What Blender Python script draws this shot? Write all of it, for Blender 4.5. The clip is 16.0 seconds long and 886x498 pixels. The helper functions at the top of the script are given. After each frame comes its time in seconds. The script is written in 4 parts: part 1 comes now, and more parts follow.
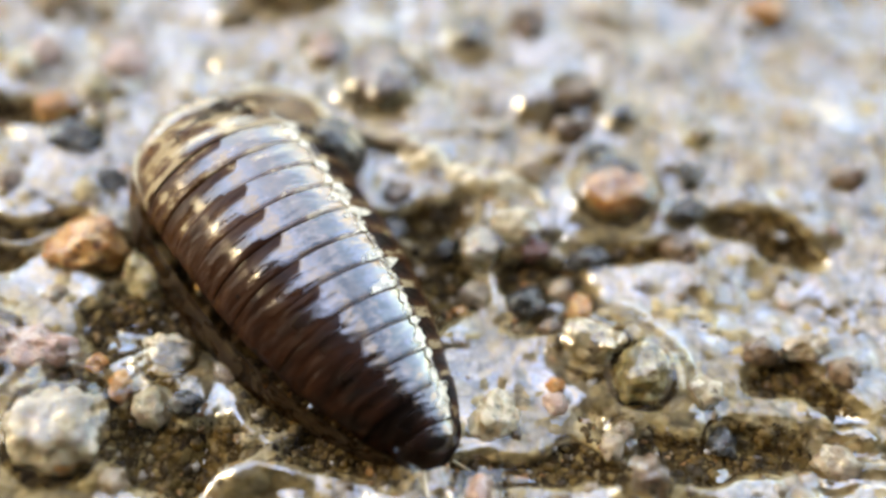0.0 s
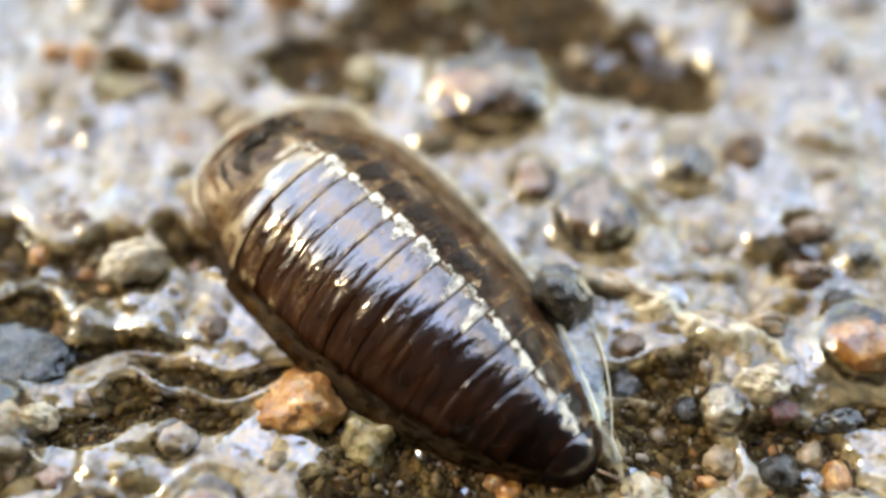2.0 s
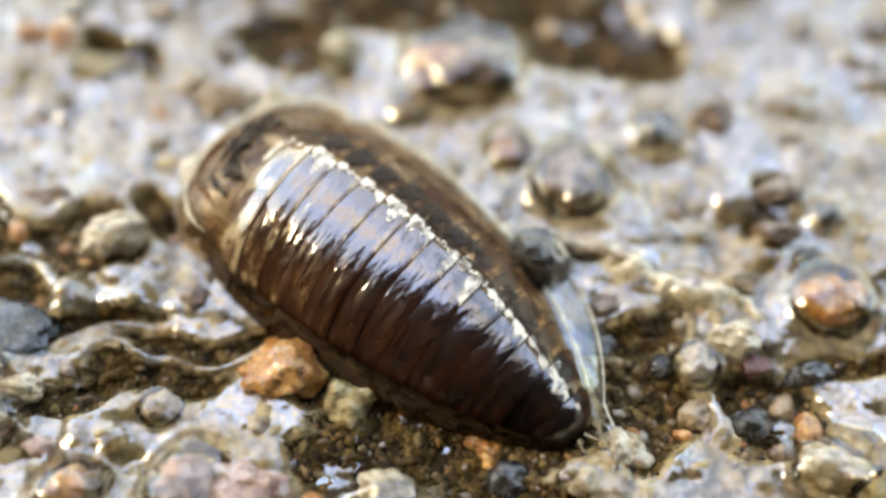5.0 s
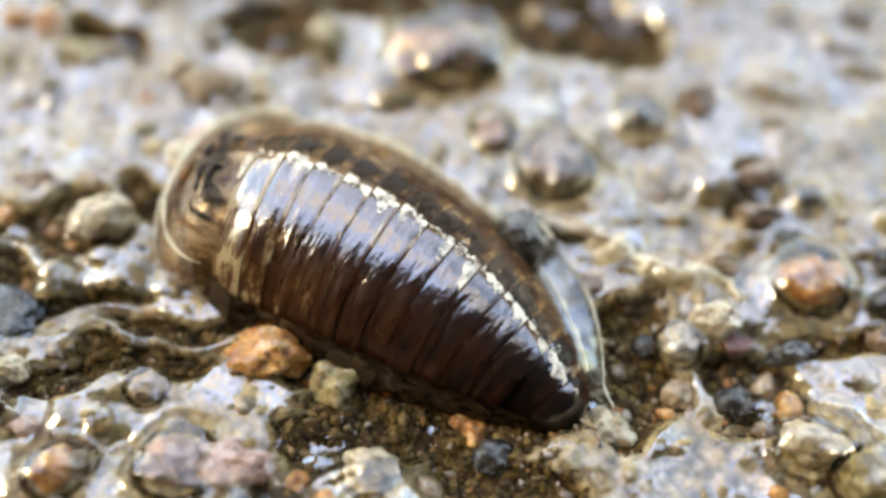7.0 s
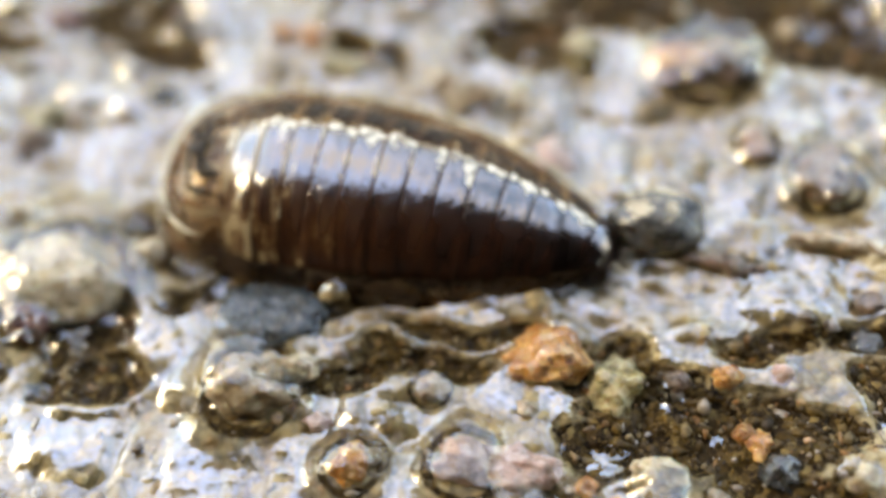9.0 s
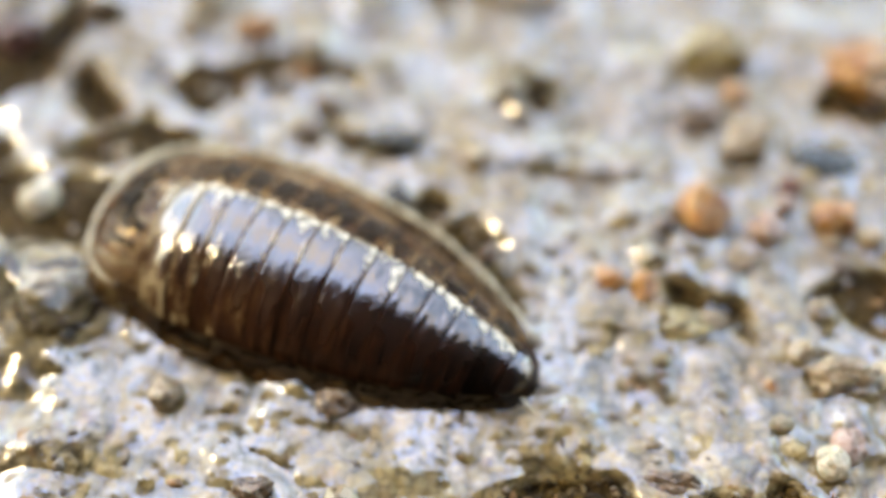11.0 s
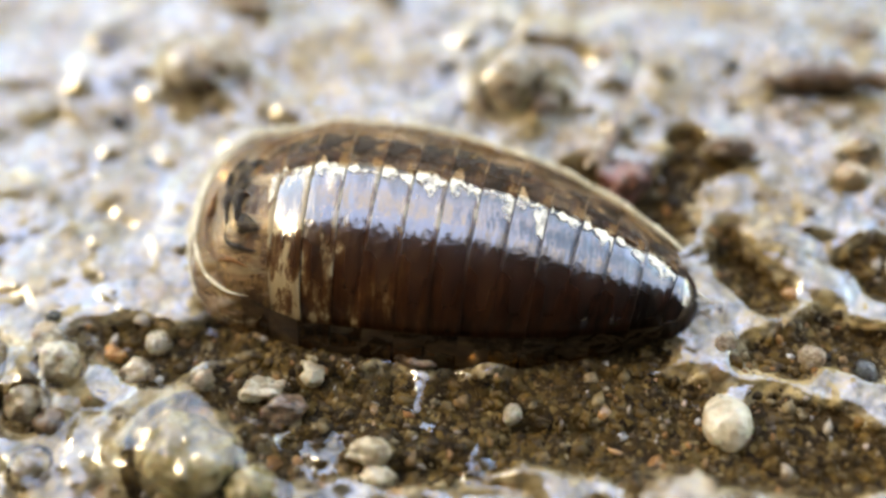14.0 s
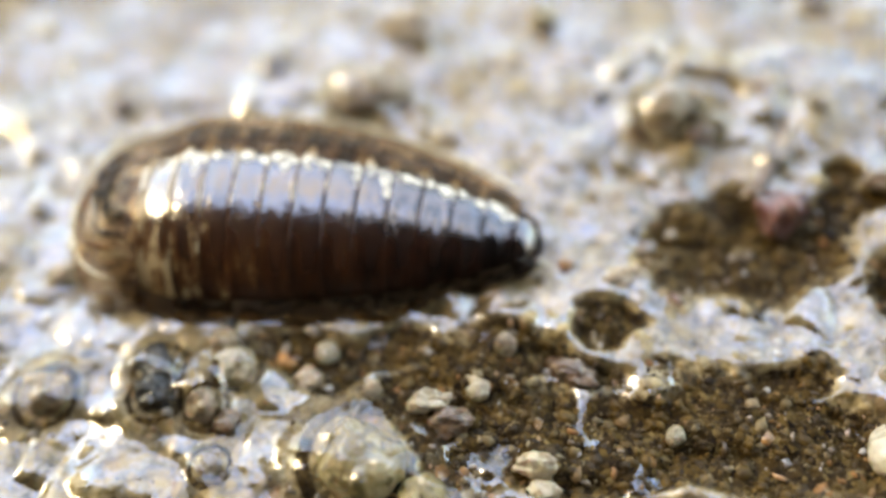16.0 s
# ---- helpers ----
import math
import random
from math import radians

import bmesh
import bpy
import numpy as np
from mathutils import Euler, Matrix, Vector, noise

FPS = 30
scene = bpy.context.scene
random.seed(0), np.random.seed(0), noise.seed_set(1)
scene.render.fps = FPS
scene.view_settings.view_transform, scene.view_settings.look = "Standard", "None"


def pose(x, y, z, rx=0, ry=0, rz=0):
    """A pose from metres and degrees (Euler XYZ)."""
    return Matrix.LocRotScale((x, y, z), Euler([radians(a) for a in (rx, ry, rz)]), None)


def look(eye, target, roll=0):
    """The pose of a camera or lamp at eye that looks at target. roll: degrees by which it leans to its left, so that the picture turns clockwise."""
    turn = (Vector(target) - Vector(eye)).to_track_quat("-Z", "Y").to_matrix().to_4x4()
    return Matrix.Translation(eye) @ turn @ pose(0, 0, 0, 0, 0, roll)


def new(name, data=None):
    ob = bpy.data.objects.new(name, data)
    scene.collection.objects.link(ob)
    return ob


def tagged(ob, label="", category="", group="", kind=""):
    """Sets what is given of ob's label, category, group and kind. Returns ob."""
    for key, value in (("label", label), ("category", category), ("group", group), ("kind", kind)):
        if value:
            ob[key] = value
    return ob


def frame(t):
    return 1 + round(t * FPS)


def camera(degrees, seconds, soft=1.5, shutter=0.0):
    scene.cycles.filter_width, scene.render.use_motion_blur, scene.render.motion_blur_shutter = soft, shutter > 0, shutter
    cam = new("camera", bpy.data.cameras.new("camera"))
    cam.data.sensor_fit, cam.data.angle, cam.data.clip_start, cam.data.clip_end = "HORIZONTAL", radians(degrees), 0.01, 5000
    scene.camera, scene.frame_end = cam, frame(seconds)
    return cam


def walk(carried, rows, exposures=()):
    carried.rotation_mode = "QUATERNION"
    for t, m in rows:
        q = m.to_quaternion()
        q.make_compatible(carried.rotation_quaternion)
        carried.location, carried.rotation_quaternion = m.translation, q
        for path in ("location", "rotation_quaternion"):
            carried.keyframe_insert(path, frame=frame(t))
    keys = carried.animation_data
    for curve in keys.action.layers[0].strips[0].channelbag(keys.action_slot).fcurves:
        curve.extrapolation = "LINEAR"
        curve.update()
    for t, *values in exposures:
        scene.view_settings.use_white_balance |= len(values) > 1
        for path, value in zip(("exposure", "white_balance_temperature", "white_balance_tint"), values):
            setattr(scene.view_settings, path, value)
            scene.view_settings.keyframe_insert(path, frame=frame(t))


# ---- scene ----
MM = 0.001
cam = camera(50.0, 16.0, soft=3.0)
cam.data.dof.use_dof = True
cam.data.dof.focus_distance = 18.8 * MM
cam.data.dof.aperture_fstop = 22
# seconds, eye in millimetres, yaw, pitch, roll in degrees
PATH = [
    (0, -0.015, -10.499, 18.190, 0.11, -61.79, 3.28),
    (0.5, -0.636, -9.831, 18.382, 2.67, -62.21, 0.96),
    (1, -3.504, -8.112, 18.837, 3.91, -59.85, 0.26),
    (1.5, -5.159, -6.903, 18.123, 3.77, -59.30, 0.58),
    (2, -4.583, -7.562, 18.208, 2.86, -60.79, 1.07),
    (2.5, -4.997, -7.564, 17.928, 2.69, -61.01, 1.09),
    (3, -4.479, -8.002, 17.995, 0.41, -61.49, 2.58),
    (3.5, -4.738, -8.183, 18.042, 0.23, -61.21, 2.38),
    (3.7, -4.609, -8.443, 18.181, 0.04, -60.78, 2.45),
    (5.8, -4.439, -8.298, 18.173, 0.28, -60.80, 2.17),
    (6, -4.243, -8.409, 18.171, -0.11, -60.62, 2.47),
    (6.5, -4.326, -8.385, 18.054, -0.18, -60.70, 2.51),
    (7, -4.369, -8.748, 18.123, -0.86, -60.78, 3.05),
    (7.5, -4.875, -9.032, 17.912, 2.15, -61.43, 0.46),
    (8, -5.041, -9.031, 18.123, 1.83, -60.89, 0.91),
    (8.5, -6.511, -9.145, 18.081, 6.23, -60.24, -2.55),
    (9, -7.992, -9.320, 18.235, 11.48, -59.32, -6.35),
    (9.5, -10.836, -8.272, 18.373, 7.22, -58.98, -1.22),
    (10, -13.246, -7.005, 18.682, 7.67, -56.01, -0.37),
    (10.2, -13.701, -6.969, 18.839, 8.35, -54.04, -0.56),
    (12.3, -25.738, 1.032, 18.809, 2.16, -64.25, 3.75),
    (12.5, -26.694, 0.938, 18.783, 3.50, -63.55, 3.16),
    (13, -28.903, 0.914, 18.268, 7.65, -62.83, -0.01),
    (13.5, -30.842, 1.039, 18.184, 9.10, -60.92, -0.27),
    (14, -32.555, 1.106, 17.751, 13.38, -60.72, -3.03),
    (14.5, -32.916, 1.064, 17.453, 16.31, -60.59, -5.07),
    (15, -32.841, 0.937, 17.738, 14.86, -60.77, -3.87),
    (15.5, -33.675, 0.618, 17.976, 17.53, -59.23, -5.60),
    (16, -34.468, 0.015, 18.187, 20.43, -58.03, -7.25),
]
def turned(x, y, z, yaw, pitch, roll):
    """A camera pose in millimetres and degrees."""
    return pose(x * MM, y * MM, z * MM, 0, 0, yaw) @ pose(0, 0, 0, 90 + pitch) @ pose(0, 0, 0, 0, 0, roll)


walk(cam, [(t, turned(*row)) for t, *row in PATH], exposures=[(0, 2.15, 9700, 7), (8, 2.12, 9700, 7), (10.2, 2.02, 9700, 7), (12.4, 2.11, 9700, 7), (16, 2.08, 9700, 7)])

# ---- daylight: low hazy sun from the side, blue sky with thin broken cloud ----
SUN_UP, SUN_TURN = 33, 96   # degrees above the ground; degrees to the left of +y (negative: right)
world = bpy.data.worlds.new("sky")
scene.world = world
world.use_nodes = True
wn = world.node_tree
sky = wn.nodes.new("ShaderNodeTexSky")
sky.sky_type = "NISHITA"
sky.sun_disc = False
sky.sun_elevation = radians(SUN_UP)
sky.sun_rotation = radians(-SUN_TURN)
sky.air_density, sky.dust_density, sky.ozone_density = 1.0, 0.4, 2.5
way = wn.nodes.new("ShaderNodeTexCoord")
cloud = wn.nodes.new("ShaderNodeTexNoise")
cloud.inputs["Scale"].default_value, cloud.inputs["Detail"].default_value, cloud.inputs["Roughness"].default_value = 3.4, 6.0, 0.6
wn.links.new(way.outputs["Generated"], cloud.inputs["Vector"])
cover = wn.nodes.new("ShaderNodeValToRGB")
cover.color_ramp.elements[0].position, cover.color_ramp.elements[1].position = 0.44, 0.60
cover.color_ramp.elements[1].color = (0.8, 0.8, 0.8, 1)
wn.links.new(cloud.outputs["Fac"], cover.inputs["Fac"])
mixed = wn.nodes.new("ShaderNodeMix")
mixed.data_type = "RGBA"
haze = wn.nodes.new("ShaderNodeTexNoise")
haze.inputs["Scale"].default_value, haze.inputs["Detail"].default_value = 2.6, 3.0
wn.links.new(way.outputs["Generated"], haze.inputs["Vector"])
veil = wn.nodes.new("ShaderNodeValToRGB")
veil.color_ramp.elements[0].position, veil.color_ramp.elements[1].position = 0.42, 0.58
veil.color_ramp.elements[0].color, veil.color_ramp.elements[1].color = (0.27, 0.42, 0.92, 1), (0.58, 0.51, 0.44, 1)
wn.links.new(haze.outputs["Fac"], veil.inputs["Fac"])
bright = wn.nodes.new("ShaderNodeVectorMath")
bright.operation = "SCALE"
bright.inputs["Scale"].default_value = 8.5
wn.links.new(veil.outputs[0], bright.inputs[0])
wn.links.new(bright.outputs[0], mixed.inputs[7])
wn.links.new(cover.outputs[0], mixed.inputs[0])
wn.links.new(sky.outputs[0], mixed.inputs[6])
wn.links.new(mixed.outputs[2], wn.nodes["Background"].inputs[0])
wn.nodes["Background"].inputs[1].default_value = 0.21
sun = new("sun", bpy.data.lights.new("sun", "SUN"))
sun.data.energy, sun.data.angle, sun.data.color = 2.1, radians(16.0), (1.0, 0.88, 0.67)
away = Vector((-math.sin(radians(SUN_TURN)) * math.cos(radians(SUN_UP)), math.cos(radians(SUN_TURN)) * math.cos(radians(SUN_UP)), math.sin(radians(SUN_UP))))
sun.matrix_world = look(away, (0, 0, 0))


# ---- materials ----
class Nodes:
    """A short way to write a node material."""

    def __init__(self, name):
        self.mat = bpy.data.materials.new(name)
        self.mat.use_nodes = True
        self.tree = self.mat.node_tree
        self.bsdf = self.tree.nodes["Principled BSDF"]
        self.out = self.tree.nodes["Material Output"]
        self.where = self.tree.nodes.new("ShaderNodeTexCoord").outputs["Object"]

    def add(self, kind, links=None, **values):
        n = self.tree.nodes.new(kind)
        for k, v in values.items():
            setattr(n, k, v)
        for k, v in (links or {}).items():
            if isinstance(v, bpy.types.NodeSocket):
                self.tree.links.new(v, n.inputs[k])
            else:
                n.inputs[k].default_value = v
        return n

    def noise(self, size_mm, detail=4, rough=0.6, twist=0.0):
        n = self.add("ShaderNodeTexNoise", {"Vector": self.where, "Scale": 1000 / size_mm, "Detail": detail, "Roughness": rough, "Distortion": twist})
        return n.outputs["Fac"]

    def cells(self, size_mm, feature="F1", out="Color"):
        return self.add("ShaderNodeTexVoronoi", {"Vector": self.where, "Scale": 1000 / size_mm}, feature=feature).outputs[out]

    def ramp(self, fac, *stops):
        n = self.add("ShaderNodeValToRGB", {"Fac": fac})
        while len(n.color_ramp.elements) < len(stops):
            n.color_ramp.elements.new(0.5)
        for e, (at, col) in zip(n.color_ramp.elements, stops):
            e.position = at
            e.color = (*col, 1) if isinstance(col, tuple) else (col, col, col, 1)
        return n.outputs[0]

    def mix(self, fac, a, b, blend="MIX"):
        n = self.add("ShaderNodeMix", data_type="RGBA", blend_type=blend)
        for key, v in ((0, fac), (6, a), (7, b)):
            if isinstance(v, bpy.types.NodeSocket):
                self.tree.links.new(v, n.inputs[key])
            else:
                n.inputs[key].default_value = (*v, 1) if isinstance(v, tuple) else v
        return n.outputs[2]

    def math(self, op, a, b=0.0):
        return self.add("ShaderNodeMath", {0: a, 1: b}, operation=op).outputs[0]

    def attribute(self, name):
        return self.add("ShaderNodeAttribute", attribute_name=name).outputs["Fac"]

    def set(self, **values):
        names = {"colour": "Base Color", "rough": "Roughness", "ior": "IOR", "coat": "Coat Weight", "coat_rough": "Coat Roughness", "coat_ior": "Coat IOR",
                 "sub": "Subsurface Weight", "sub_scale": "Subsurface Scale", "spec": "Specular IOR Level", "normal": "Normal", "coat_normal": "Coat Normal", "radius": "Subsurface Radius"}
        for k, v in values.items():
            s = self.bsdf.inputs[names[k]]
            if isinstance(v, bpy.types.NodeSocket):
                self.tree.links.new(v, s)
            else:
                s.default_value = (*v, 1) if isinstance(v, tuple) and len(v) == 3 and k == "colour" else v
        return self.mat

    def bump(self, height, mm, strength=1.0, over=None):
        links = {"Height": height, "Distance": mm * MM, "Strength": strength}
        if over is not None:
            links["Normal"] = over
        return self.add("ShaderNodeBump", links).outputs[0]


def ground_material():
    """Packed coarse brown sand with paler silt in patches."""
    n = Nodes("wet_sand")
    warp = n.add("ShaderNodeMixRGB", {0: 0.00012, 1: n.where, 2: n.add("ShaderNodeTexNoise", {"Vector": n.where, "Scale": 2500}).outputs["Color"]}, blend_type="ADD").outputs[0]
    big = n.add("ShaderNodeTexVoronoi", {"Vector": warp, "Scale": 1000 / 0.34})
    small = n.add("ShaderNodeTexVoronoi", {"Vector": warp, "Scale": 1000 / 0.15})
    pick = n.add("ShaderNodeSeparateColor", {0: big.outputs["Color"]}).outputs
    tiny = n.add("ShaderNodeSeparateColor", {0: small.outputs["Color"]}).outputs
    tones = ((0.0, (0.05, 0.03, 0.012)), (0.2, (0.17, 0.11, 0.042)), (0.45, (0.32, 0.225, 0.10)), (0.7, (0.44, 0.34, 0.18)), (0.88, (0.55, 0.48, 0.33)), (0.97, (0.44, 0.20, 0.07)))
    sand = n.mix(0.5, n.ramp(pick[0], *tones), n.ramp(tiny[0], *tones))
    silt = n.ramp(n.noise(0.5, 6), (0.3, (0.28, 0.185, 0.07)), (0.55, (0.48, 0.36, 0.155)), (0.8, (0.64, 0.53, 0.31)))
    base = n.mix(n.ramp(n.noise(2.2, 6, 0.7, 0.6), (0.36, 0.0), (0.56, 0.85)), sand, silt)
    dark = n.ramp(tiny[1], (0.0, (0.012, 0.007, 0.003)), (0.5, (0.050, 0.029, 0.008)), (0.85, (0.115, 0.070, 0.020)), (1.0, (0.24, 0.165, 0.065)))
    # the mud mask also holds the rings painted round drowned grains
    edge = n.math("ADD", n.attribute("mud"), n.math("MULTIPLY", n.math("SUBTRACT", n.noise(0.7, 5), 0.5), 1.3))
    colour = n.mix(n.ramp(edge, (0.35, 0.0), (0.68, 1.0)), base, dark)
    gap = n.ramp(big.outputs["Distance"], (0.45, 0.0), (0.75, 0.55))
    colour = n.mix(gap, colour, (0.035, 0.022, 0.011))
    grains = n.math("ADD", n.math("MULTIPLY", big.outputs["Distance"], -1.0), n.math("MULTIPLY", small.outputs["Distance"], -0.4))
    relief = n.bump(grains, 0.12, 0.8, n.bump(n.noise(0.35, 5), 0.08, 0.5))
    return n.set(colour=colour, rough=n.ramp(edge, (0.35, 0.5), (0.68, 0.7)), spec=n.ramp(edge, (0.35, 0.35), (0.68, 0.06)), normal=relief, coat=n.ramp(edge, (0.35, 0.35), (0.68, 0.02)), coat_rough=0.15, coat_ior=1.5)


def grain_material(name, dark, mid, light, gloss=0.3):
    """A rough crystalline grain, streaked with silt and wet all over."""
    n = Nodes(name)
    shift = n.add("ShaderNodeObjectInfo").outputs["Random"]
    n.where = n.add("ShaderNodeVectorMath", {0: n.where, 1: n.add("ShaderNodeCombineXYZ", {0: n.math("MULTIPLY", shift, 0.05)}).outputs[0]}, operation="ADD").outputs[0]
    mottle = n.ramp(n.noise(0.5, 6, 0.7, 0.6), (0.25, dark), (0.5, mid), (0.75, light))
    crystal = n.add("ShaderNodeSeparateColor", {0: n.cells(0.2)}).outputs
    mottle = n.mix(n.ramp(crystal[0], (0.55, 0.0), (0.75, 0.45)), mottle, light)
    mottle = n.mix(n.ramp(crystal[1], (0.65, 0.0), (0.85, 0.7)), mottle, dark)
    silt = n.ramp(n.noise(0.3, 4), (0.3, (0.34, 0.26, 0.14)), (0.7, (0.58, 0.49, 0.34)))
    colour = n.mix(n.ramp(n.noise(0.8, 6, 0.7, 1.0), (0.54, 0.0), (0.70, 0.45 if gloss > 0.28 else 0.15)), mottle, silt)
    pits = n.ramp(n.noise(0.2, 4), (0.30, 0.85), (0.40, 0.0))
    colour = n.mix(pits, colour, tuple(c * 0.25 for c in dark))
    facets = n.bump(n.cells(0.2, out="Distance"), 0.10, 0.6, n.bump(n.noise(0.4, 6, 0.7), 0.16, 0.9))
    wet = n.bump(n.noise(0.35, 3), 0.07, 0.8)
    return n.set(colour=colour, rough=gloss, coat=n.ramp(n.noise(0.6, 4), (0.35, 0.15), (0.6, 1.0)), coat_rough=0.06, coat_ior=1.65, normal=facets, coat_normal=wet, sub=0.1, sub_scale=0.15 * MM)


def sand_material():
    n = Nodes("brown_sand")
    island = n.add("ShaderNodeNewGeometry").outputs["Random Per Island"]
    colour = n.ramp(island, (0.0, (0.005, 0.003, 0.002)), (0.35, (0.022, 0.013, 0.005)), (0.6, (0.065, 0.038, 0.011)), (0.8, (0.17, 0.11, 0.035)), (0.92, (0.40, 0.33, 0.20)), (0.97, (0.42, 0.19, 0.07)))
    colour = n.mix(n.ramp(n.noise(0.15, 4), (0.35, 0.6), (0.65, 0.0)), colour, (0.05, 0.032, 0.014))
    patch = n.ramp(n.noise(1.6, 5, 0.65, 0.8), (0.40, 0.0), (0.60, 0.75))
    colour = n.mix(patch, colour, n.ramp(n.noise(0.3, 4), (0.35, (0.030, 0.016, 0.003)), (0.65, (0.19, 0.105, 0.014))))
    return n.set(colour=colour, rough=0.5, spec=0.25, coat=0.06, coat_rough=0.12, normal=n.bump(n.noise(0.12, 4), 0.05, 0.7))


def grit_material():
    n = Nodes("mixed_grit")
    island = n.add("ShaderNodeNewGeometry").outputs["Random Per Island"]
    colour = n.ramp(island, (0.0, (0.04, 0.028, 0.018)), (0.18, (0.16, 0.10, 0.05)), (0.4, (0.33, 0.25, 0.16)), (0.62, (0.48, 0.42, 0.33)), (0.85, (0.55, 0.53, 0.5)), (0.95, (0.5, 0.26, 0.1)))
    colour = n.mix(n.ramp(n.noise(0.15, 4), (0.35, 0.6), (0.65, 0.0)), colour, (0.10, 0.07, 0.04))
    return n.set(colour=colour, rough=0.3, coat=0.7, coat_rough=0.08, normal=n.bump(n.noise(0.12, 4), 0.03, 0.5))


def water_material(name, tint, mirror, ripple=0.05):
    """Clear shallow water: lets light through, mirrors the sky by its angle."""
    n = Nodes(name)
    clear = n.add("ShaderNodeBsdfTransparent", {"Color": (*tint, 1)}).outputs[0]
    blobs = n.math("MULTIPLY", n.ramp(n.cells(0.42, "SMOOTH_F1", "Distance"), (0.12, 1.0), (0.62, 0.0)), n.ramp(n.noise(1.3, 3), (0.34, 0.0), (0.54, 1.0)))
    wave = n.bump(n.noise(0.25, 3), ripple, 0.22, n.bump(n.noise(0.9, 3), ripple, 0.6, n.bump(blobs, 2.4 * ripple, 0.8)))
    gloss = n.add("ShaderNodeBsdfGlossy", {"Roughness": 0.17, "Normal": wave}).outputs[0]
    facing = n.add("ShaderNodeLayerWeight", {"Blend": 0.5, "Normal": wave}).outputs["Facing"]
    patchy = n.ramp(n.noise(1.5, 4, 0.6, 0.5), (0.38, 0.45 * mirror), (0.60, 1.6 * mirror))
    least = n.mix(n.attribute("dome"), patchy, (0.12, 0.12, 0.12))
    angle = n.math("ADD", n.math("MULTIPLY", n.math("POWER", facing, 5.0), 1 - mirror), least)
    both = n.add("ShaderNodeMixShader", {0: angle, 1: clear, 2: gloss}).outputs[0]
    n.tree.links.new(both, n.out.inputs["Surface"])
    return n.mat


def scum_material(name, tint, mirror, most, grazing=0.45, pale=1.0):
    """Brown water with swirling streaks of fine mud in it."""
    n = Nodes(name)
    shift = n.add("ShaderNodeObjectInfo").outputs["Random"]
    n.where = n.add("ShaderNodeVectorMath", {0: n.where, 1: n.add("ShaderNodeCombineXYZ", {1: n.math("MULTIPLY", shift, 0.05)}).outputs[0]}, operation="ADD").outputs[0]
    clear = n.add("ShaderNodeBsdfTransparent", {"Color": (*tint, 1)}).outputs[0]
    drawn = n.add("ShaderNodeMapping", {"Vector": n.where, "Scale": (0.35, 1.0, 1.0)}).outputs[0]
    swirl = n.add("ShaderNodeTexNoise", {"Vector": drawn, "Scale": 1700, "Detail": 6, "Roughness": 0.65, "Distortion": 0.8}).outputs["Fac"]
    colour = n.ramp(n.add("ShaderNodeTexNoise", {"Vector": drawn, "Scale": 3000, "Detail": 5, "Roughness": 0.6, "Distortion": 0.6}).outputs["Fac"], (0.35, (0.05 * pale, 0.024 * pale, 0.008 * pale)), (0.55, (0.29 * pale, 0.17 * pale, 0.080 * pale)), (0.75, (0.58 * pale, 0.46 * pale, 0.25 * pale)))
    n.set(colour=colour, rough=0.45, spec=0.25)
    veil = n.add("ShaderNodeMixShader", {0: n.ramp(swirl, (0.42, 0.06), (0.60, most)), 1: clear, 2: n.bsdf.outputs[0]}).outputs[0]
    wave = n.bump(n.noise(0.7, 4), 0.07, 0.7)
    gloss = n.add("ShaderNodeBsdfGlossy", {"Roughness": 0.32, "Normal": wave}).outputs[0]
    facing = n.add("ShaderNodeLayerWeight", {"Blend": 0.5, "Normal": wave}).outputs["Facing"]
    angle = n.math("ADD", n.math("MULTIPLY", n.math("POWER", facing, 5.0), grazing), mirror)
    both = n.add("ShaderNodeMixShader", {0: angle, 1: veil, 2: gloss}).outputs[0]
    n.tree.links.new(both, n.out.inputs["Surface"])
    return n.mat


def glint_or_skin_material(name, colour, least, size=0.7, gloss=1.0):
    """Thin line broken by gaps: painted glints and rim light, wet skin, silt."""
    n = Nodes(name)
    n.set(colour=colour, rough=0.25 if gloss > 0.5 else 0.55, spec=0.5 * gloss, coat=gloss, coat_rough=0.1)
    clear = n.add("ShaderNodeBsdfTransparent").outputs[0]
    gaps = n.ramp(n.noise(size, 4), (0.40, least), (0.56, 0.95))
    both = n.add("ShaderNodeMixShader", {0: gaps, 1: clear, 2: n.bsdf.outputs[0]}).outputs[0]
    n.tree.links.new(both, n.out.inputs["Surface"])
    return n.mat


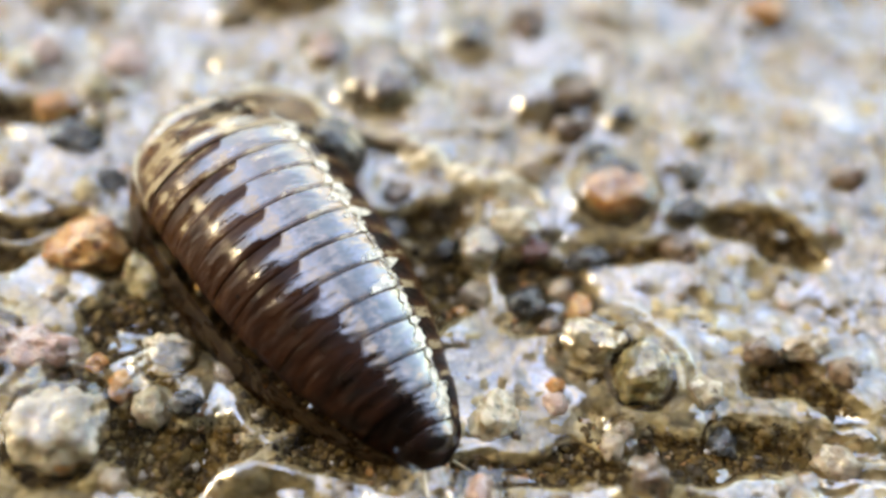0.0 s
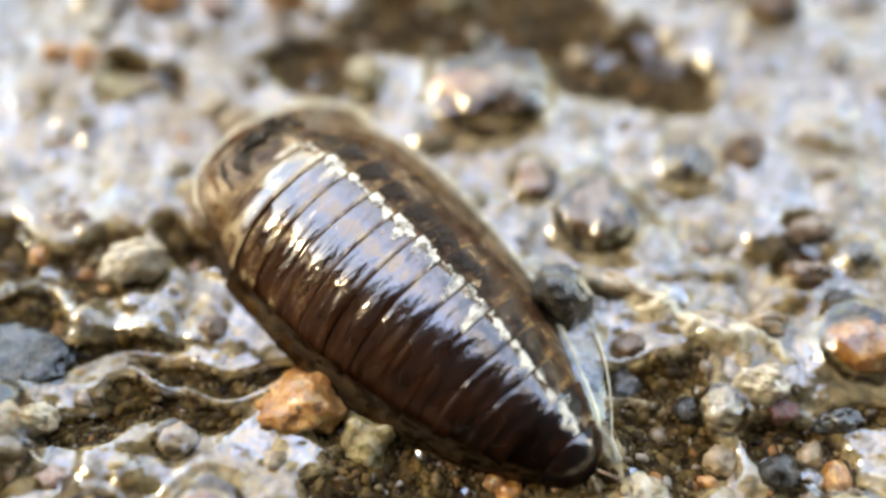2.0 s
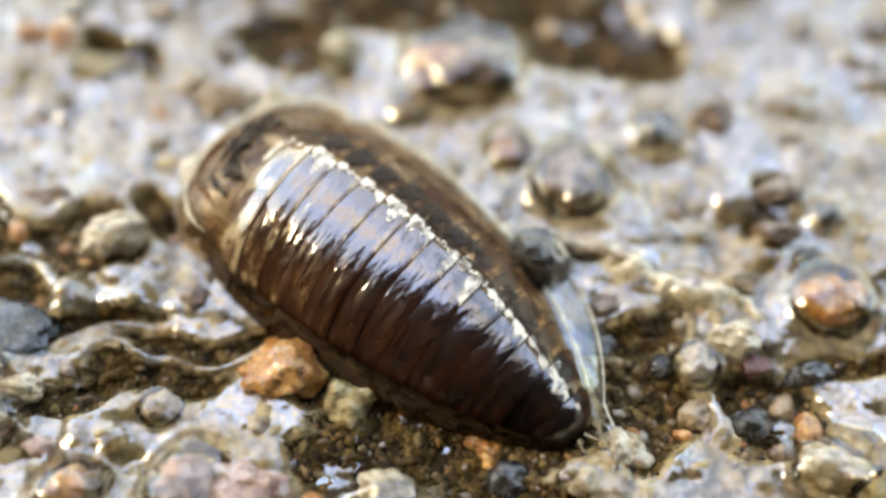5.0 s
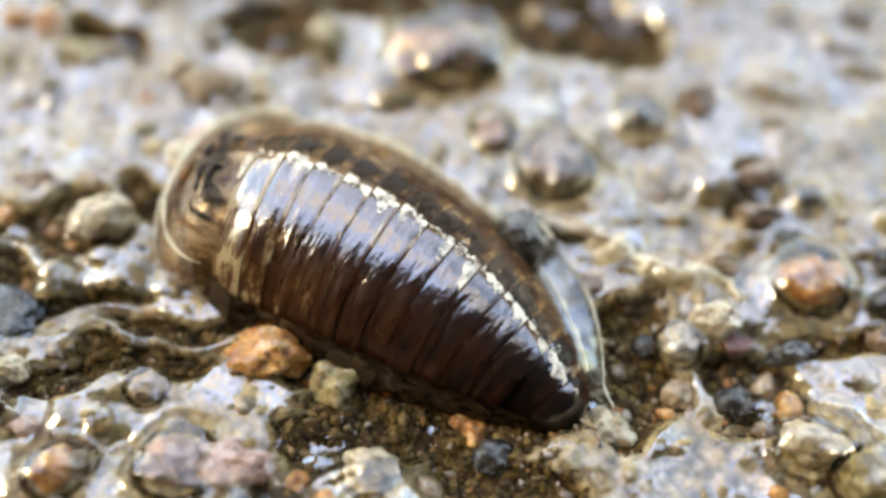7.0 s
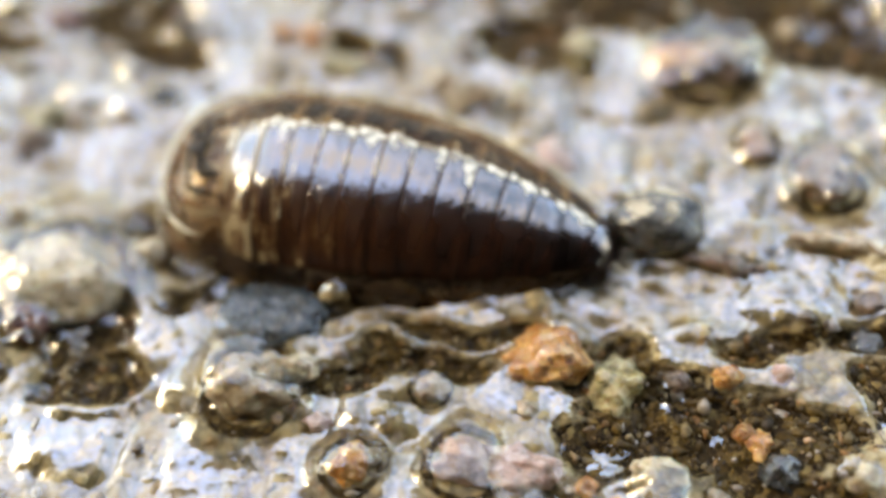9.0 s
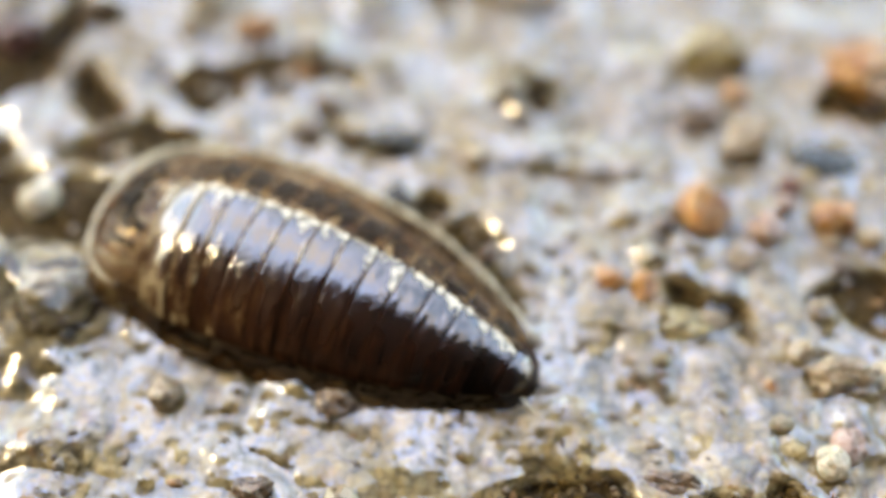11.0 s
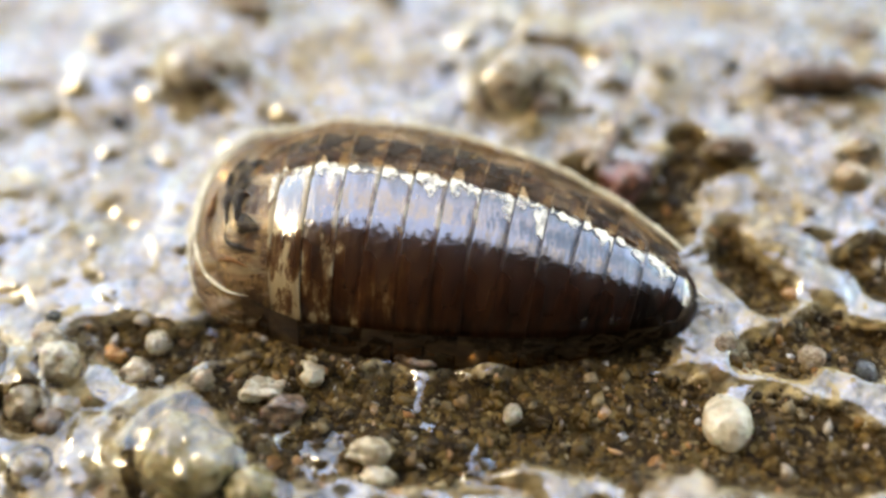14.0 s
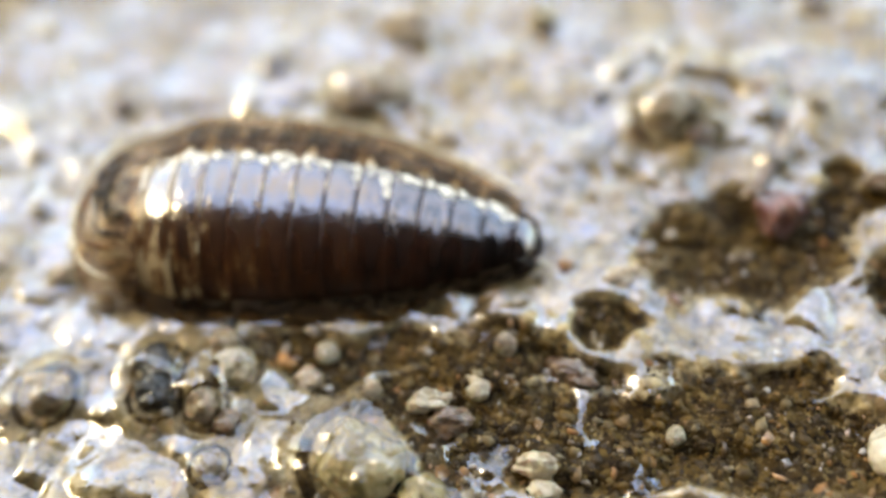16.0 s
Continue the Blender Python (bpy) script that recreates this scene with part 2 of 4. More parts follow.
def shell_material():
    """Brown plates, amber towards the head and near black towards the tail."""
    n = Nodes("brown_chitin")
    shift = n.add("ShaderNodeObjectInfo").outputs["Random"]
    n.where = n.add("ShaderNodeVectorMath", {0: n.where, 1: n.add("ShaderNodeCombineXYZ", {1: n.math("MULTIPLY", shift, 0.05)}).outputs[0]}, operation="ADD").outputs[0]
    tone = n.attribute("tone")
    thin = n.add("ShaderNodeMapping", {"Vector": n.where, "Scale": (1.0, 0.3, 0.3)}).outputs[0]
    stripes = n.add("ShaderNodeTexNoise", {"Vector": thin, "Scale": 3200, "Detail": 5, "Roughness": 0.65}).outputs["Fac"]
    streak = n.math("ADD", n.math("MULTIPLY", n.math("SUBTRACT", n.noise(0.5, 5, 0.65), 0.5), 0.5), n.math("MULTIPLY", n.math("SUBTRACT", stripes, 0.5), 1.7))
    colour = n.ramp(n.math("ADD", tone, streak), (0.0, (0.36, 0.27, 0.15)), (0.06, (0.16, 0.098, 0.045)), (0.15, (0.078, 0.032, 0.010)), (0.30, (0.043, 0.0145, 0.005)), (0.7, (0.023, 0.0072, 0.003)), (1.0, (0.005, 0.002, 0.001)))
    dots = n.ramp(n.cells(0.62, out="Distance"), (0.07, 1.0), (0.13, 0.0))
    colour = n.mix(dots, colour, (0.008, 0.005, 0.004))
    across = n.add("ShaderNodeTexNoise", {"Vector": thin, "Scale": 4500, "Detail": 3}).outputs["Fac"]
    fine = n.bump(n.noise(0.16, 5), 0.02, 0.35, n.bump(n.noise(0.6, 3), 0.05, 0.4))
    return n.set(colour=colour, rough=0.5, spec=0.1, normal=n.bump(across, 0.12, 0.9, fine), coat=n.ramp(n.attribute("crest"), (0.48, 0.04), (0.80, 1.0)), coat_rough=0.15, coat_ior=2.7, coat_normal=n.bump(across, 0.075, 0.7, n.bump(n.noise(0.5, 4), 0.03, 0.5)), sub=0.0)


def pale_shell_material():
    n = Nodes("grey_translucent_chitin")
    colour = n.ramp(n.noise(0.6, 5, 0.65, 0.8), (0.36, (0.012, 0.010, 0.009)), (0.5, (0.11, 0.075, 0.045)), (0.64, (0.46, 0.39, 0.29)))
    return n.set(colour=colour, rough=0.2, coat=1.0, coat_rough=0.05, coat_ior=1.7, normal=n.bump(n.noise(0.4, 4), 0.05, 0.5), sub=0.2, sub_scale=0.4 * MM)


GROUND = ground_material()
GRIT = grit_material()
SAND = sand_material()
WATER = water_material("thin_water", (0.96, 0.95, 0.92), 0.22, 0.03)
SCUM = scum_material("muddy_film", (0.85, 0.74, 0.60), 0.03, 0.5, 0.3, 1.2)
FLANK = scum_material("clear_brown_film", (0.82, 0.67, 0.50), 0.012, 0.5, 0.15, 1.0)
# amber film at the foot, coloured dark to give the body's shade too
FOOT = scum_material("amber_film_with_shade", (0.30, 0.18, 0.07), 0.012, 0.8, 0.05, 0.22)
CLEAR = water_material("clear_film", (0.90, 0.86, 0.78), 0.13, 0.02)
# cream colour standing in for light gathered at the film's rim
RIM_LIGHT = glint_or_skin_material("painted_rim_light", (0.80, 0.71, 0.47), 0.5)
# cream colour painted for the sun and sky glints on the crest
GLINT = glint_or_skin_material("painted_cream_glint", (0.90, 0.83, 0.65), 0.15, 0.3, 0.8)
FOLD = glint_or_skin_material("dark_grey_fold", (0.030, 0.023, 0.017), 0.15, 0.3, 0.15)
BAND = glint_or_skin_material("dark_mottled_film", (0.028, 0.017, 0.009), 0.0, 0.33, 0.15)
SILT = glint_or_skin_material("pale_silt", (0.58, 0.50, 0.35), 0.10, 0.45, 0.4)
RUST = glint_or_skin_material("rusty_fold", (0.20, 0.085, 0.025), 0.3, 0.4, 0.2)
SHELL = shell_material()
HEAD = pale_shell_material()
STONE = {
    "orange": grain_material("orange_quartz", (0.26, 0.08, 0.015), (0.58, 0.24, 0.045), (0.78, 0.50, 0.20)),
    "tan": grain_material("tan_quartz", (0.20, 0.13, 0.06), (0.44, 0.32, 0.18), (0.62, 0.53, 0.40)),
    "pink": grain_material("pink_feldspar", (0.33, 0.18, 0.12), (0.56, 0.36, 0.27), (0.70, 0.56, 0.48)),
    "white": grain_material("white_shell", (0.42, 0.34, 0.20), (0.64, 0.56, 0.38), (0.78, 0.71, 0.55)),
    "pale": grain_material("pale_stone", (0.28, 0.20, 0.10), (0.56, 0.46, 0.28), (0.76, 0.68, 0.49)),
    "brown": grain_material("brown_stone", (0.06, 0.035, 0.02), (0.18, 0.11, 0.06), (0.34, 0.22, 0.13)),
    "olive": grain_material("olive_stone", (0.10, 0.075, 0.022), (0.36, 0.27, 0.09), (0.74, 0.64, 0.38)),
    "dark": grain_material("dark_stone", (0.008, 0.008, 0.007), (0.030, 0.028, 0.022), (0.10, 0.10, 0.09), 0.25),
    "red": grain_material("red_stone", (0.05, 0.012, 0.01), (0.16, 0.05, 0.035), (0.33, 0.14, 0.10)),
    "slate": grain_material("slate", (0.008, 0.014, 0.015), (0.020, 0.031, 0.033), (0.055, 0.075, 0.080), 0.25),
}


# ---- relief of the ground, in millimetres ----
def lattice(x, y, size, seed):
    """Smooth noise from -1 to 1 over arrays of millimetres."""
    rng = np.random.RandomState(seed)
    table = rng.rand(256, 256) * 2 - 1
    u, v = np.asarray(x) / size + 1000.37, np.asarray(y) / size + 1000.71
    i, j = np.floor(u).astype(int), np.floor(v).astype(int)
    a, b = u - i, v - j
    a, b = a * a * a * (a * (6 * a - 15) + 10), b * b * b * (b * (6 * b - 15) + 10)
    g = lambda p, q: table[p % 256, q % 256]
    return (g(i, j) * (1 - a) + g(i + 1, j) * a) * (1 - b) + (g(i, j + 1) * (1 - a) + g(i + 1, j + 1) * a) * b


MUD = []     # x, y, half length, half width, turn: hollows with brown mud
DOMES = []   # x, y, radius, height: grains wrapped in water


def mud(x, y, a, b, turn=0):
    MUD.append((x, y, a, b, radians(turn)))


def muddiness(x, y):
    x, y = np.asarray(x, float), np.asarray(y, float)
    out = np.zeros(x.shape)
    wx, wy = x + 0.5 * lattice(x, y, 1.1, 21), y + 0.5 * lattice(x, y, 1.1, 22)
    for mx, my, a, b, turn in MUD:
        c, s = math.cos(turn), math.sin(turn)
        u, v = ((wx - mx) * c + (wy - my) * s) / a, (-(wx - mx) * s + (wy - my) * c) / b
        out = np.maximum(out, np.clip(1.6 - 1.3 * (u * u + v * v), 0, 1))
    return out


def lumps(x, y, round_off):
    """Rounded swellings of the silt; round_off softens the creases between them."""
    wx, wy = x + 0.25 * lattice(x, y, 0.9, 11), y + 0.25 * lattice(x, y, 0.9, 12)
    lumpy = np.clip(0.62 + 0.6 * lattice(x, y, 2.6, 6), 0.12, 1.1)
    z = 0.16 * lattice(x, y, 5.0, 1) + 0.13 * lattice(x, y, 1.9, 2)
    return z + lumpy * (0.34 * (np.sqrt(lattice(wx, wy, 1.5, 3) ** 2 + round_off) - 0.35) + 0.22 * (np.sqrt(lattice(wx, wy, 0.75, 4) ** 2 + round_off) - 0.35))


def relief(x, y):
    x, y = np.asarray(x, float), np.asarray(y, float)
    near = np.exp(-(np.maximum(np.hypot(x + 18, y - 9) - 60, 0) / 60) ** 2)
    fine = 0.08 * (np.abs(lattice(x, y, 0.36, 7)) - 0.35) + 0.03 * lattice(x, y, 0.17, 5)
    return (lumps(x, y, 0.0) + fine - 0.26 * muddiness(x, y)) * near


def level(x, y):
    """Height of the thin water over the silt, drawn up round the wet grains."""
    wet = muddiness(x, y)
    z = 0.03 + lumps(x, y, 0.03) + 0.04 * lattice(x, y, 0.7, 8)
    z = z - (0.47 - 0.20 * lattice(x, y, 1.0, 31) - 0.12 * lattice(x, y, 0.45, 32)) * wet
    for dx, dy, r, h in DOMES:
        near = np.hypot(x - dx, y - dy)
        edge = r * (1 + 0.12 * lattice(x, y, 0.9, 9))
        q = near / edge
        z = np.where(q < 2.0, np.maximum(z, z + h * np.where(q < 1, np.sqrt(np.maximum(1 - 0.85 * q * q, 0)), 0.387 * np.exp(-(q - 1) * 6))), z)
    return z


def mud_and_rim_shade(x, y):
    """Brown mud in the hollows, and dark rings painted for refraction round drowned grains."""
    out = muddiness(x, y)
    for dx, dy, r, h in DOMES:
        q = np.hypot(x - dx, y - dy) / r
        out = np.maximum(out, np.clip(1 - np.abs(q - 0.82) / 0.22, 0, 1) * min(1, r / 0.5))
    return out


def under_dome(x, y):
    """How far a spot lies under the clear water drawn over a grain."""
    out = np.zeros(x.shape)
    for dx, dy, r, h in DOMES:
        out = np.maximum(out, np.clip(2.6 - 2.0 * np.hypot(x - dx, y - dy) / r, 0, 1))
    return out


def sheet(name, xs, ys, height, material, masks):
    """One ground-like mesh over a grid of millimetres."""
    gx, gy = np.meshgrid(xs, ys)
    z = height(gx, gy)
    co = np.stack([gx, gy, z], -1).reshape(-1, 3) * MM
    w, h = len(xs), len(ys)
    k = (np.arange(h - 1)[:, None] * w + np.arange(w - 1)[None]).ravel()
    faces = np.stack([k, k + 1, k + w + 1, k + w], 1)
    me = bpy.data.meshes.new(name)
    me.vertices.add(len(co))
    me.vertices.foreach_set("co", co.ravel())
    me.loops.add(faces.size)
    me.loops.foreach_set("vertex_index", faces.ravel())
    me.polygons.add(len(faces))
    me.polygons.foreach_set("loop_start", np.arange(len(faces)) * 4)
    me.polygons.foreach_set("use_smooth", np.ones(len(faces), bool))
    me.update(calc_edges=True)
    for key, rule in masks.items():
        me.attributes.new(key, "FLOAT", "POINT").data.foreach_set("value", rule(gx, gy).ravel())
    me.materials.append(material)
    return new(name, me)


def spread(lo, hi, step, far):
    """Even steps from lo to hi, then ever longer ones out to far."""
    out = []
    s = step
    while sum(out) < far:
        s *= 1.35
        out.append(s)
    tail = np.cumsum(out)
    return np.concatenate([lo - tail[::-1], np.arange(lo, hi, step), hi + tail])


def part(name, bm, material, parent=None, label="", smooth=True):
    """Links a bmesh as one mesh object."""
    me = bpy.data.meshes.new(name)
    bm.to_mesh(me)
    bm.free()
    me.materials.append(material)
    if smooth:
        for p in me.polygons:
            p.use_smooth = True
    ob = new(name, me)
    ob.parent = parent
    return tagged(ob, label=label)


# ---- unseen dark wall, added behind the camera to dim reflections ----
def reflection_screen():
    n = Nodes("reflection_blocker")
    n.set(colour=n.ramp(n.noise(60, 5), (0.3, (0.008, 0.008, 0.008)), (0.7, (0.020, 0.018, 0.016))), rough=1.0, spec=0.0)
    bm = bmesh.new()
    bmesh.ops.create_cube(bm, size=1)
    bmesh.ops.scale(bm, vec=(3.0, 0.1, 2.2), verts=bm.verts)
    bmesh.ops.bevel(bm, geom=bm.edges[:], offset=0.01, segments=2, affect="EDGES")
    ob = part("wall_south", bm, n.mat)
    ob.matrix_basis = pose(-0.02, -0.075, 1.05)
    return tagged(ob, "unseen plain dark wall added to darken reflections", "wall", kind="structure")


reflection_screen()

# ---- the isopod's way over the silt ----
# seconds, middle of the body in millimetres, heading in degrees, bend per millimetre, stretch
CRAWL = [
    (0, -2.941, -1.607, -50.8, 0.0000, 0.991),
    (0.5, -3.938, -0.349, -44.9, 0.0000, 0.959),
    (1, -5.460, 0.836, -43.4, 0.0000, 1.000),
    (1.5, -5.822, 1.292, -38.6, 0.0000, 1.028),
    (2, -5.850, 1.262, -41.2, 0.0000, 1.037),
    (2.5, -5.854, 1.224, -41.6, 0.0000, 1.037),
    (3, -5.647, 1.059, -40.4, -0.0046, 1.028),
    (3.5, -5.551, 1.065, -41.0, -0.0074, 1.009),
    (5.8, -5.329, 0.883, -36.3, -0.0416, 0.982),
    (6, -5.211, 0.893, -36.2, -0.0462, 0.982),
    (6.5, -5.237, 0.911, -34.1, -0.0573, 0.982),
    (7, -5.281, 0.705, -30.1, -0.0693, 0.982),
    (7.5, -6.199, 0.694, -21.0, -0.0773, 0.982),
    (8, -8.203, 0.775, -18.0, -0.0833, 0.977),
    (8.5, -10.320, 1.790, -7.9, -0.0416, 0.972),
    (9, -11.338, 2.311, -7.4, -0.0277, 1.014),
    (9.5, -13.443, 3.402, -10.7, -0.0240, 1.050),
    (10, -15.940, 5.382, -15.7, -0.0231, 1.057),
    (10.2, -17.015, 5.354, -17.7, -0.0185, 1.060),
    (12.3, -27.929, 9.388, -6.4, -0.0370, 1.009),
    (12.5, -28.813, 9.759, -4.2, -0.0370, 1.012),
    (13, -30.638, 10.047, -3.4, -0.0351, 1.018),
    (13.5, -33.661, 10.618, -1.1, -0.0324, 1.023),
    (14, -34.658, 10.676, -0.2, -0.0305, 1.028),
    (14.5, -34.668, 10.581, 1.8, -0.0277, 1.023),
    (15, -37.247, 10.857, 6.8, -0.0259, 1.018),
    (15.5, -39.259, 10.990, 7.2, -0.0203, 1.014),
    (16, -41.380, 10.559, 8.7, -0.0166, 1.023),
]


WAY = [tuple(p + (q - p) * i / 6 for p, q in zip(a, b)) for a, b in zip(CRAWL, CRAWL[1:]) for i in range(6)] + CRAWL[-1:]


def on_the_way(x, y, clear):
    """Whether a spot lies under the isopod at some time."""
    for t, bx, by, turn, k, stretch in WAY:
        u, v = x - bx, y - by
        c, s = math.cos(radians(turn)), math.sin(radians(turn))
        along, beside = u * c + v * s, -u * s + v * c
        if abs(along) < 5.0 and abs(beside) < clear:
            return True
    return False


# ---- hollows with dark mud ----
mud(-5.60, 8.97, 2.96, 1.01, -4)
mud(-0.73, 8.09, 1.92, 1.14, -16)
mud(1.85, 10.89, 1.09, 0.69, 4)
mud(-9.56, 7.93, 0.83, 0.45, 4)
mud(-0.89, -0.21, 1.35, 0.76, 4)
mud(2.63, 2.82, 0.73, 0.41, 4)
mud(-13.33, 6.67, 0.74, 0.52, 4)
mud(-4.43, -2.63, 2.31, 0.51, -10)
mud(-0.14, -1.15, 0.86, 0.85, 0)
mud(2.76, 3.59, 0.71, 0.38, 0)
mud(-8.73, 7.86, 1.05, 0.41, 0)
mud(2.01, -2.22, 0.90, 0.46, 0)
mud(-0.49, -0.19, 0.99, 0.86, -20)
mud(2.13, -1.67, 1.21, 0.60, 0)
mud(4.22, -0.86, 1.48, 0.35, 0)
mud(-1.82, -5.34, 1.42, 0.45, 10)
mud(7.44, -3.49, 1.16, 0.49, 0)
mud(-6.31, -2.75, 1.05, 0.58, 0)
mud(-7.77, -3.96, 0.90, 0.31, 0)
mud(-9.50, -0.68, 1.72, 0.26, 5)
mud(-5.84, -1.60, 1.36, 0.56, 11)
mud(-8.25, 7.43, 1.07, 0.95, 11)
mud(-17.70, -1.39, 1.01, 0.83, 11)
mud(-3.30, -0.39, 1.26, 0.39, 1)
mud(-1.02, 7.82, 1.50, 1.13, 11)
mud(-12.43, -2.14, 1.20, 0.36, 11)
mud(-5.94, -3.04, 1.21, 0.57, 11)
mud(-13.11, -0.40, 1.50, 0.30, 7)
mud(-6.97, -0.96, 1.24, 0.54, 7)
mud(-15.26, 1.38, 2.53, 0.90, 3)
mud(-8.20, 7.75, 1.52, 0.96, -12)
mud(-6.79, 10.14, 1.02, 0.59, 8)
mud(-8.54, 13.24, 1.02, 0.68, 8)
mud(-12.02, 6.72, 0.82, 0.34, 8)
mud(-9.66, 2.40, 0.91, 0.73, 8)
mud(-26.11, 7.48, 3.76, 0.55, 7)
mud(-33.20, 7.35, 1.52, 0.70, 22)
mud(-18.65, 6.71, 2.09, 0.65, -18)
mud(-22.34, 7.15, 0.94, 0.48, 2)
mud(-17.22, 12.92, 0.86, 0.46, 2)
mud(-35.19, 8.43, 0.60, 0.34, 2)
mud(-24.01, 5.92, 1.14, 0.34, 2)
mud(-19.22, 9.11, 0.61, 0.52, 2)
mud(-31.67, 7.03, 3.60, 0.88, 9)
mud(-25.23, 8.12, 1.13, 0.54, 9)
mud(-26.62, 10.04, 1.31, 0.59, -1)
mud(-25.20, 12.18, 1.24, 0.51, 9)
mud(-29.36, 14.40, 0.66, 0.49, 9)
mud(-36.72, 7.24, 1.15, 0.49, 9)
mud(-33.68, 7.11, 4.10, 1.07, 16)
mud(-29.59, 13.51, 1.39, 0.59, 16)
mud(-28.23, 11.36, 1.13, 0.79, -14)
mud(-37.50, 7.07, 1.01, 0.53, 16)
mud(-40.76, 7.57, 1.05, 0.51, 16)
mud(-31.77, 12.07, 2.31, 1.25, 10)
mud(-33.03, 7.49, 2.32, 1.13, 5)
mud(-37.37, 7.26, 1.52, 0.87, 20)
mud(-34.75, 9.70, 1.08, 0.48, 20)
mud(-30.76, 9.37, 0.90, 0.38, 20)
mud(-31.09, 7.96, 2.25, 1.14, 16)
mud(-34.11, 6.46, 2.56, 0.77, 16)
mud(-27.65, 9.45, 0.97, 0.72, 16)
mud(-14.68, 1.35, 1.80, 0.65, 8)
mud(-10.28, 2.38, 0.91, 0.60, 8)
mud(-4.43, -2.52, 2.54, 0.85, -5)
mud(-0.75, -1.89, 1.01, 0.88, 0)
mud(-28.70, 7.71, 3.30, 0.69, 9)
mud(-2.36, -4.46, 2.35, 1.00, -35)
mud(-4.78, -5.41, 1.52, 0.73, 0)
mud(5.37, -4.91, 2.57, 0.57, 0)
mud(2.14, -5.55, 1.64, 0.44, 0)
mud(6.99, -0.11, 1.26, 0.43, 0)
mud(-13.85, -0.39, 2.40, 0.32, 3)
mud(-17.17, -2.59, 1.48, 0.53, 7)
mud(-10.44, -1.53, 1.60, 0.38, 7)
mud(-2.83, 9.61, 1.58, 1.48, -13)
mud(-23.39, 12.82, 1.45, 0.38, 4)
mud(-19.38, 7.95, 1.78, 0.74, -6)
mud(-20.82, 10.93, 1.14, 0.28, 4)
mud(-2.72, -2.33, 1.41, 0.60, -27)
mud(-12.60, 1.50, 1.65, 0.64, 10)
mud(-11.60, -0.22, 1.40, 0.26, 4)
mud(-14.51, 0.05, 1.74, 0.54, 8)
# mud beside the isopod's late path, its dark colour taking in shade
mud(-38.30, 7.95, 3.20, 0.62, 12)
mud(-36.10, 8.20, 2.00, 0.55, 6)

# ---- grains of sand and small stones ----
WORDS = {"orange": "wet orange quartz grain", "tan": "wet tan quartz grain", "pink": "wet pinkish feldspar grain", "white": "angular white shell fragment", "pale": "pale cream wet stone",
         "brown": "rough brown wet stone", "olive": "olive brown glassy stone", "dark": "dark grey glossy stone", "red": "dark red wet stone", "slate": "flat dark slate chip"}
count = 0


def stone_mesh(seed, sides, rough, level_of_detail=3):
    """A worn grain: a ball cut by planes and roughened, one unit in radius."""
    bm = bmesh.new()
    bmesh.ops.create_icosphere(bm, subdivisions=level_of_detail, radius=1)
    rng = random.Random(seed)
    cuts = [(Vector((rng.gauss(0, 1), rng.gauss(0, 1), rng.gauss(0, 1))).normalized(), rng.uniform(0.62, 0.95)) for _ in range(sides)]
    shift = Vector((rng.uniform(0, 50), rng.uniform(0, 50), 0))
    for v in bm.verts:
        d = v.co.normalized()
        far = 1.0
        for way, reach in cuts:
            dot = d.dot(way)
            if dot > 0.05:
                far = min(far, reach / dot)
        v.co = d * (far * 0.9 + 0.1) * (1 + rough * noise.noise(d * 1.7 + shift) + 0.55 * rough * noise.noise(d * 4 + shift) + 0.32 * rough * noise.noise(d * 9 + shift))
    return bm


def grain(kind, x, y, a, b, turn=0, high=0.85, sunk=0.33, dome=0.0, sides=9, rough=0.3, proud=False):
    """One stone: half length a and half width b in millimetres. dome: how far water is drawn over it. proud: not pressed in by the isopod."""
    global count
    count += 1
    bm = stone_mesh(count, sides, rough, 4 if a > 0.4 else 3)
    a, b = a * 1.06, b * 1.06
    if on_the_way(x, y, 2.9):
        dome = 0.0
    if on_the_way(x, y, 2.3) and not proud:
        sunk = 0.48
    if on_the_way(x, y, 1.5) and not proud:
        sunk, dome = 0.5 if kind in ("white", "orange") else 0.6, 0.0
    h = min(high * math.sqrt(a * b), 0.5 + 0.12 * a) if kind != "slate" else 0.35 * b
    bmesh.ops.scale(bm, vec=(a * MM, b * MM, h * MM), verts=bm.verts)
    ob = part("stone" if a > 0.75 else "sand_grain", bm, STONE[kind])
    z = float(relief(np.array([x]), np.array([y]))[0]) + h * (1 - 2 * sunk)
    ob.matrix_basis = pose(x * MM, y * MM, z * MM, 0, 0, turn)
    words = WORDS[kind] + (" under a dome of water" if dome else " half sunk in wet silt")
    tagged(ob, words, "stone" if a > 0.75 else "sand grain", "coarse grains on the silt")
    if dome:
        DOMES.append((x, y, max(a, b) * dome * 1.12, z + h * 1.0))
    return ob


grain("orange", -4.95, 6.75, 0.72, 0.62, 9)
grain("brown", -3.85, 6.80, 0.41, 0.58, 13)
grain("dark", -3.34, 6.55, 0.38, 0.38, 5)
DOMES.append((-4.2, 6.95, 1.45, 0.95))
grain("tan", -3.96, 7.25, 0.34, 0.50, -2)
grain("pink", -3.16, 4.49, 0.39, 0.38, -1, dome=1.3)
grain("brown", -1.68, 3.62, 0.61, 0.74, 1, dome=1.2)
grain("white", 1.56, -0.14, 0.53, 0.40, 4)
grain("orange", 3.75, 0.89, 0.67, 0.57, 9, dome=1.2)
grain("orange", -7.74, -1.19, 0.86, 0.71, -15, dome=1.3)
grain("olive", -6.26, -1.54, 0.62, 0.65, -9, dome=1.25)
grain("orange", -11.45, -3.85, 0.42, 0.42, 3, dome=1.4)
grain("pink", -9.22, -3.59, 0.59, 0.45, -9, dome=1.3)
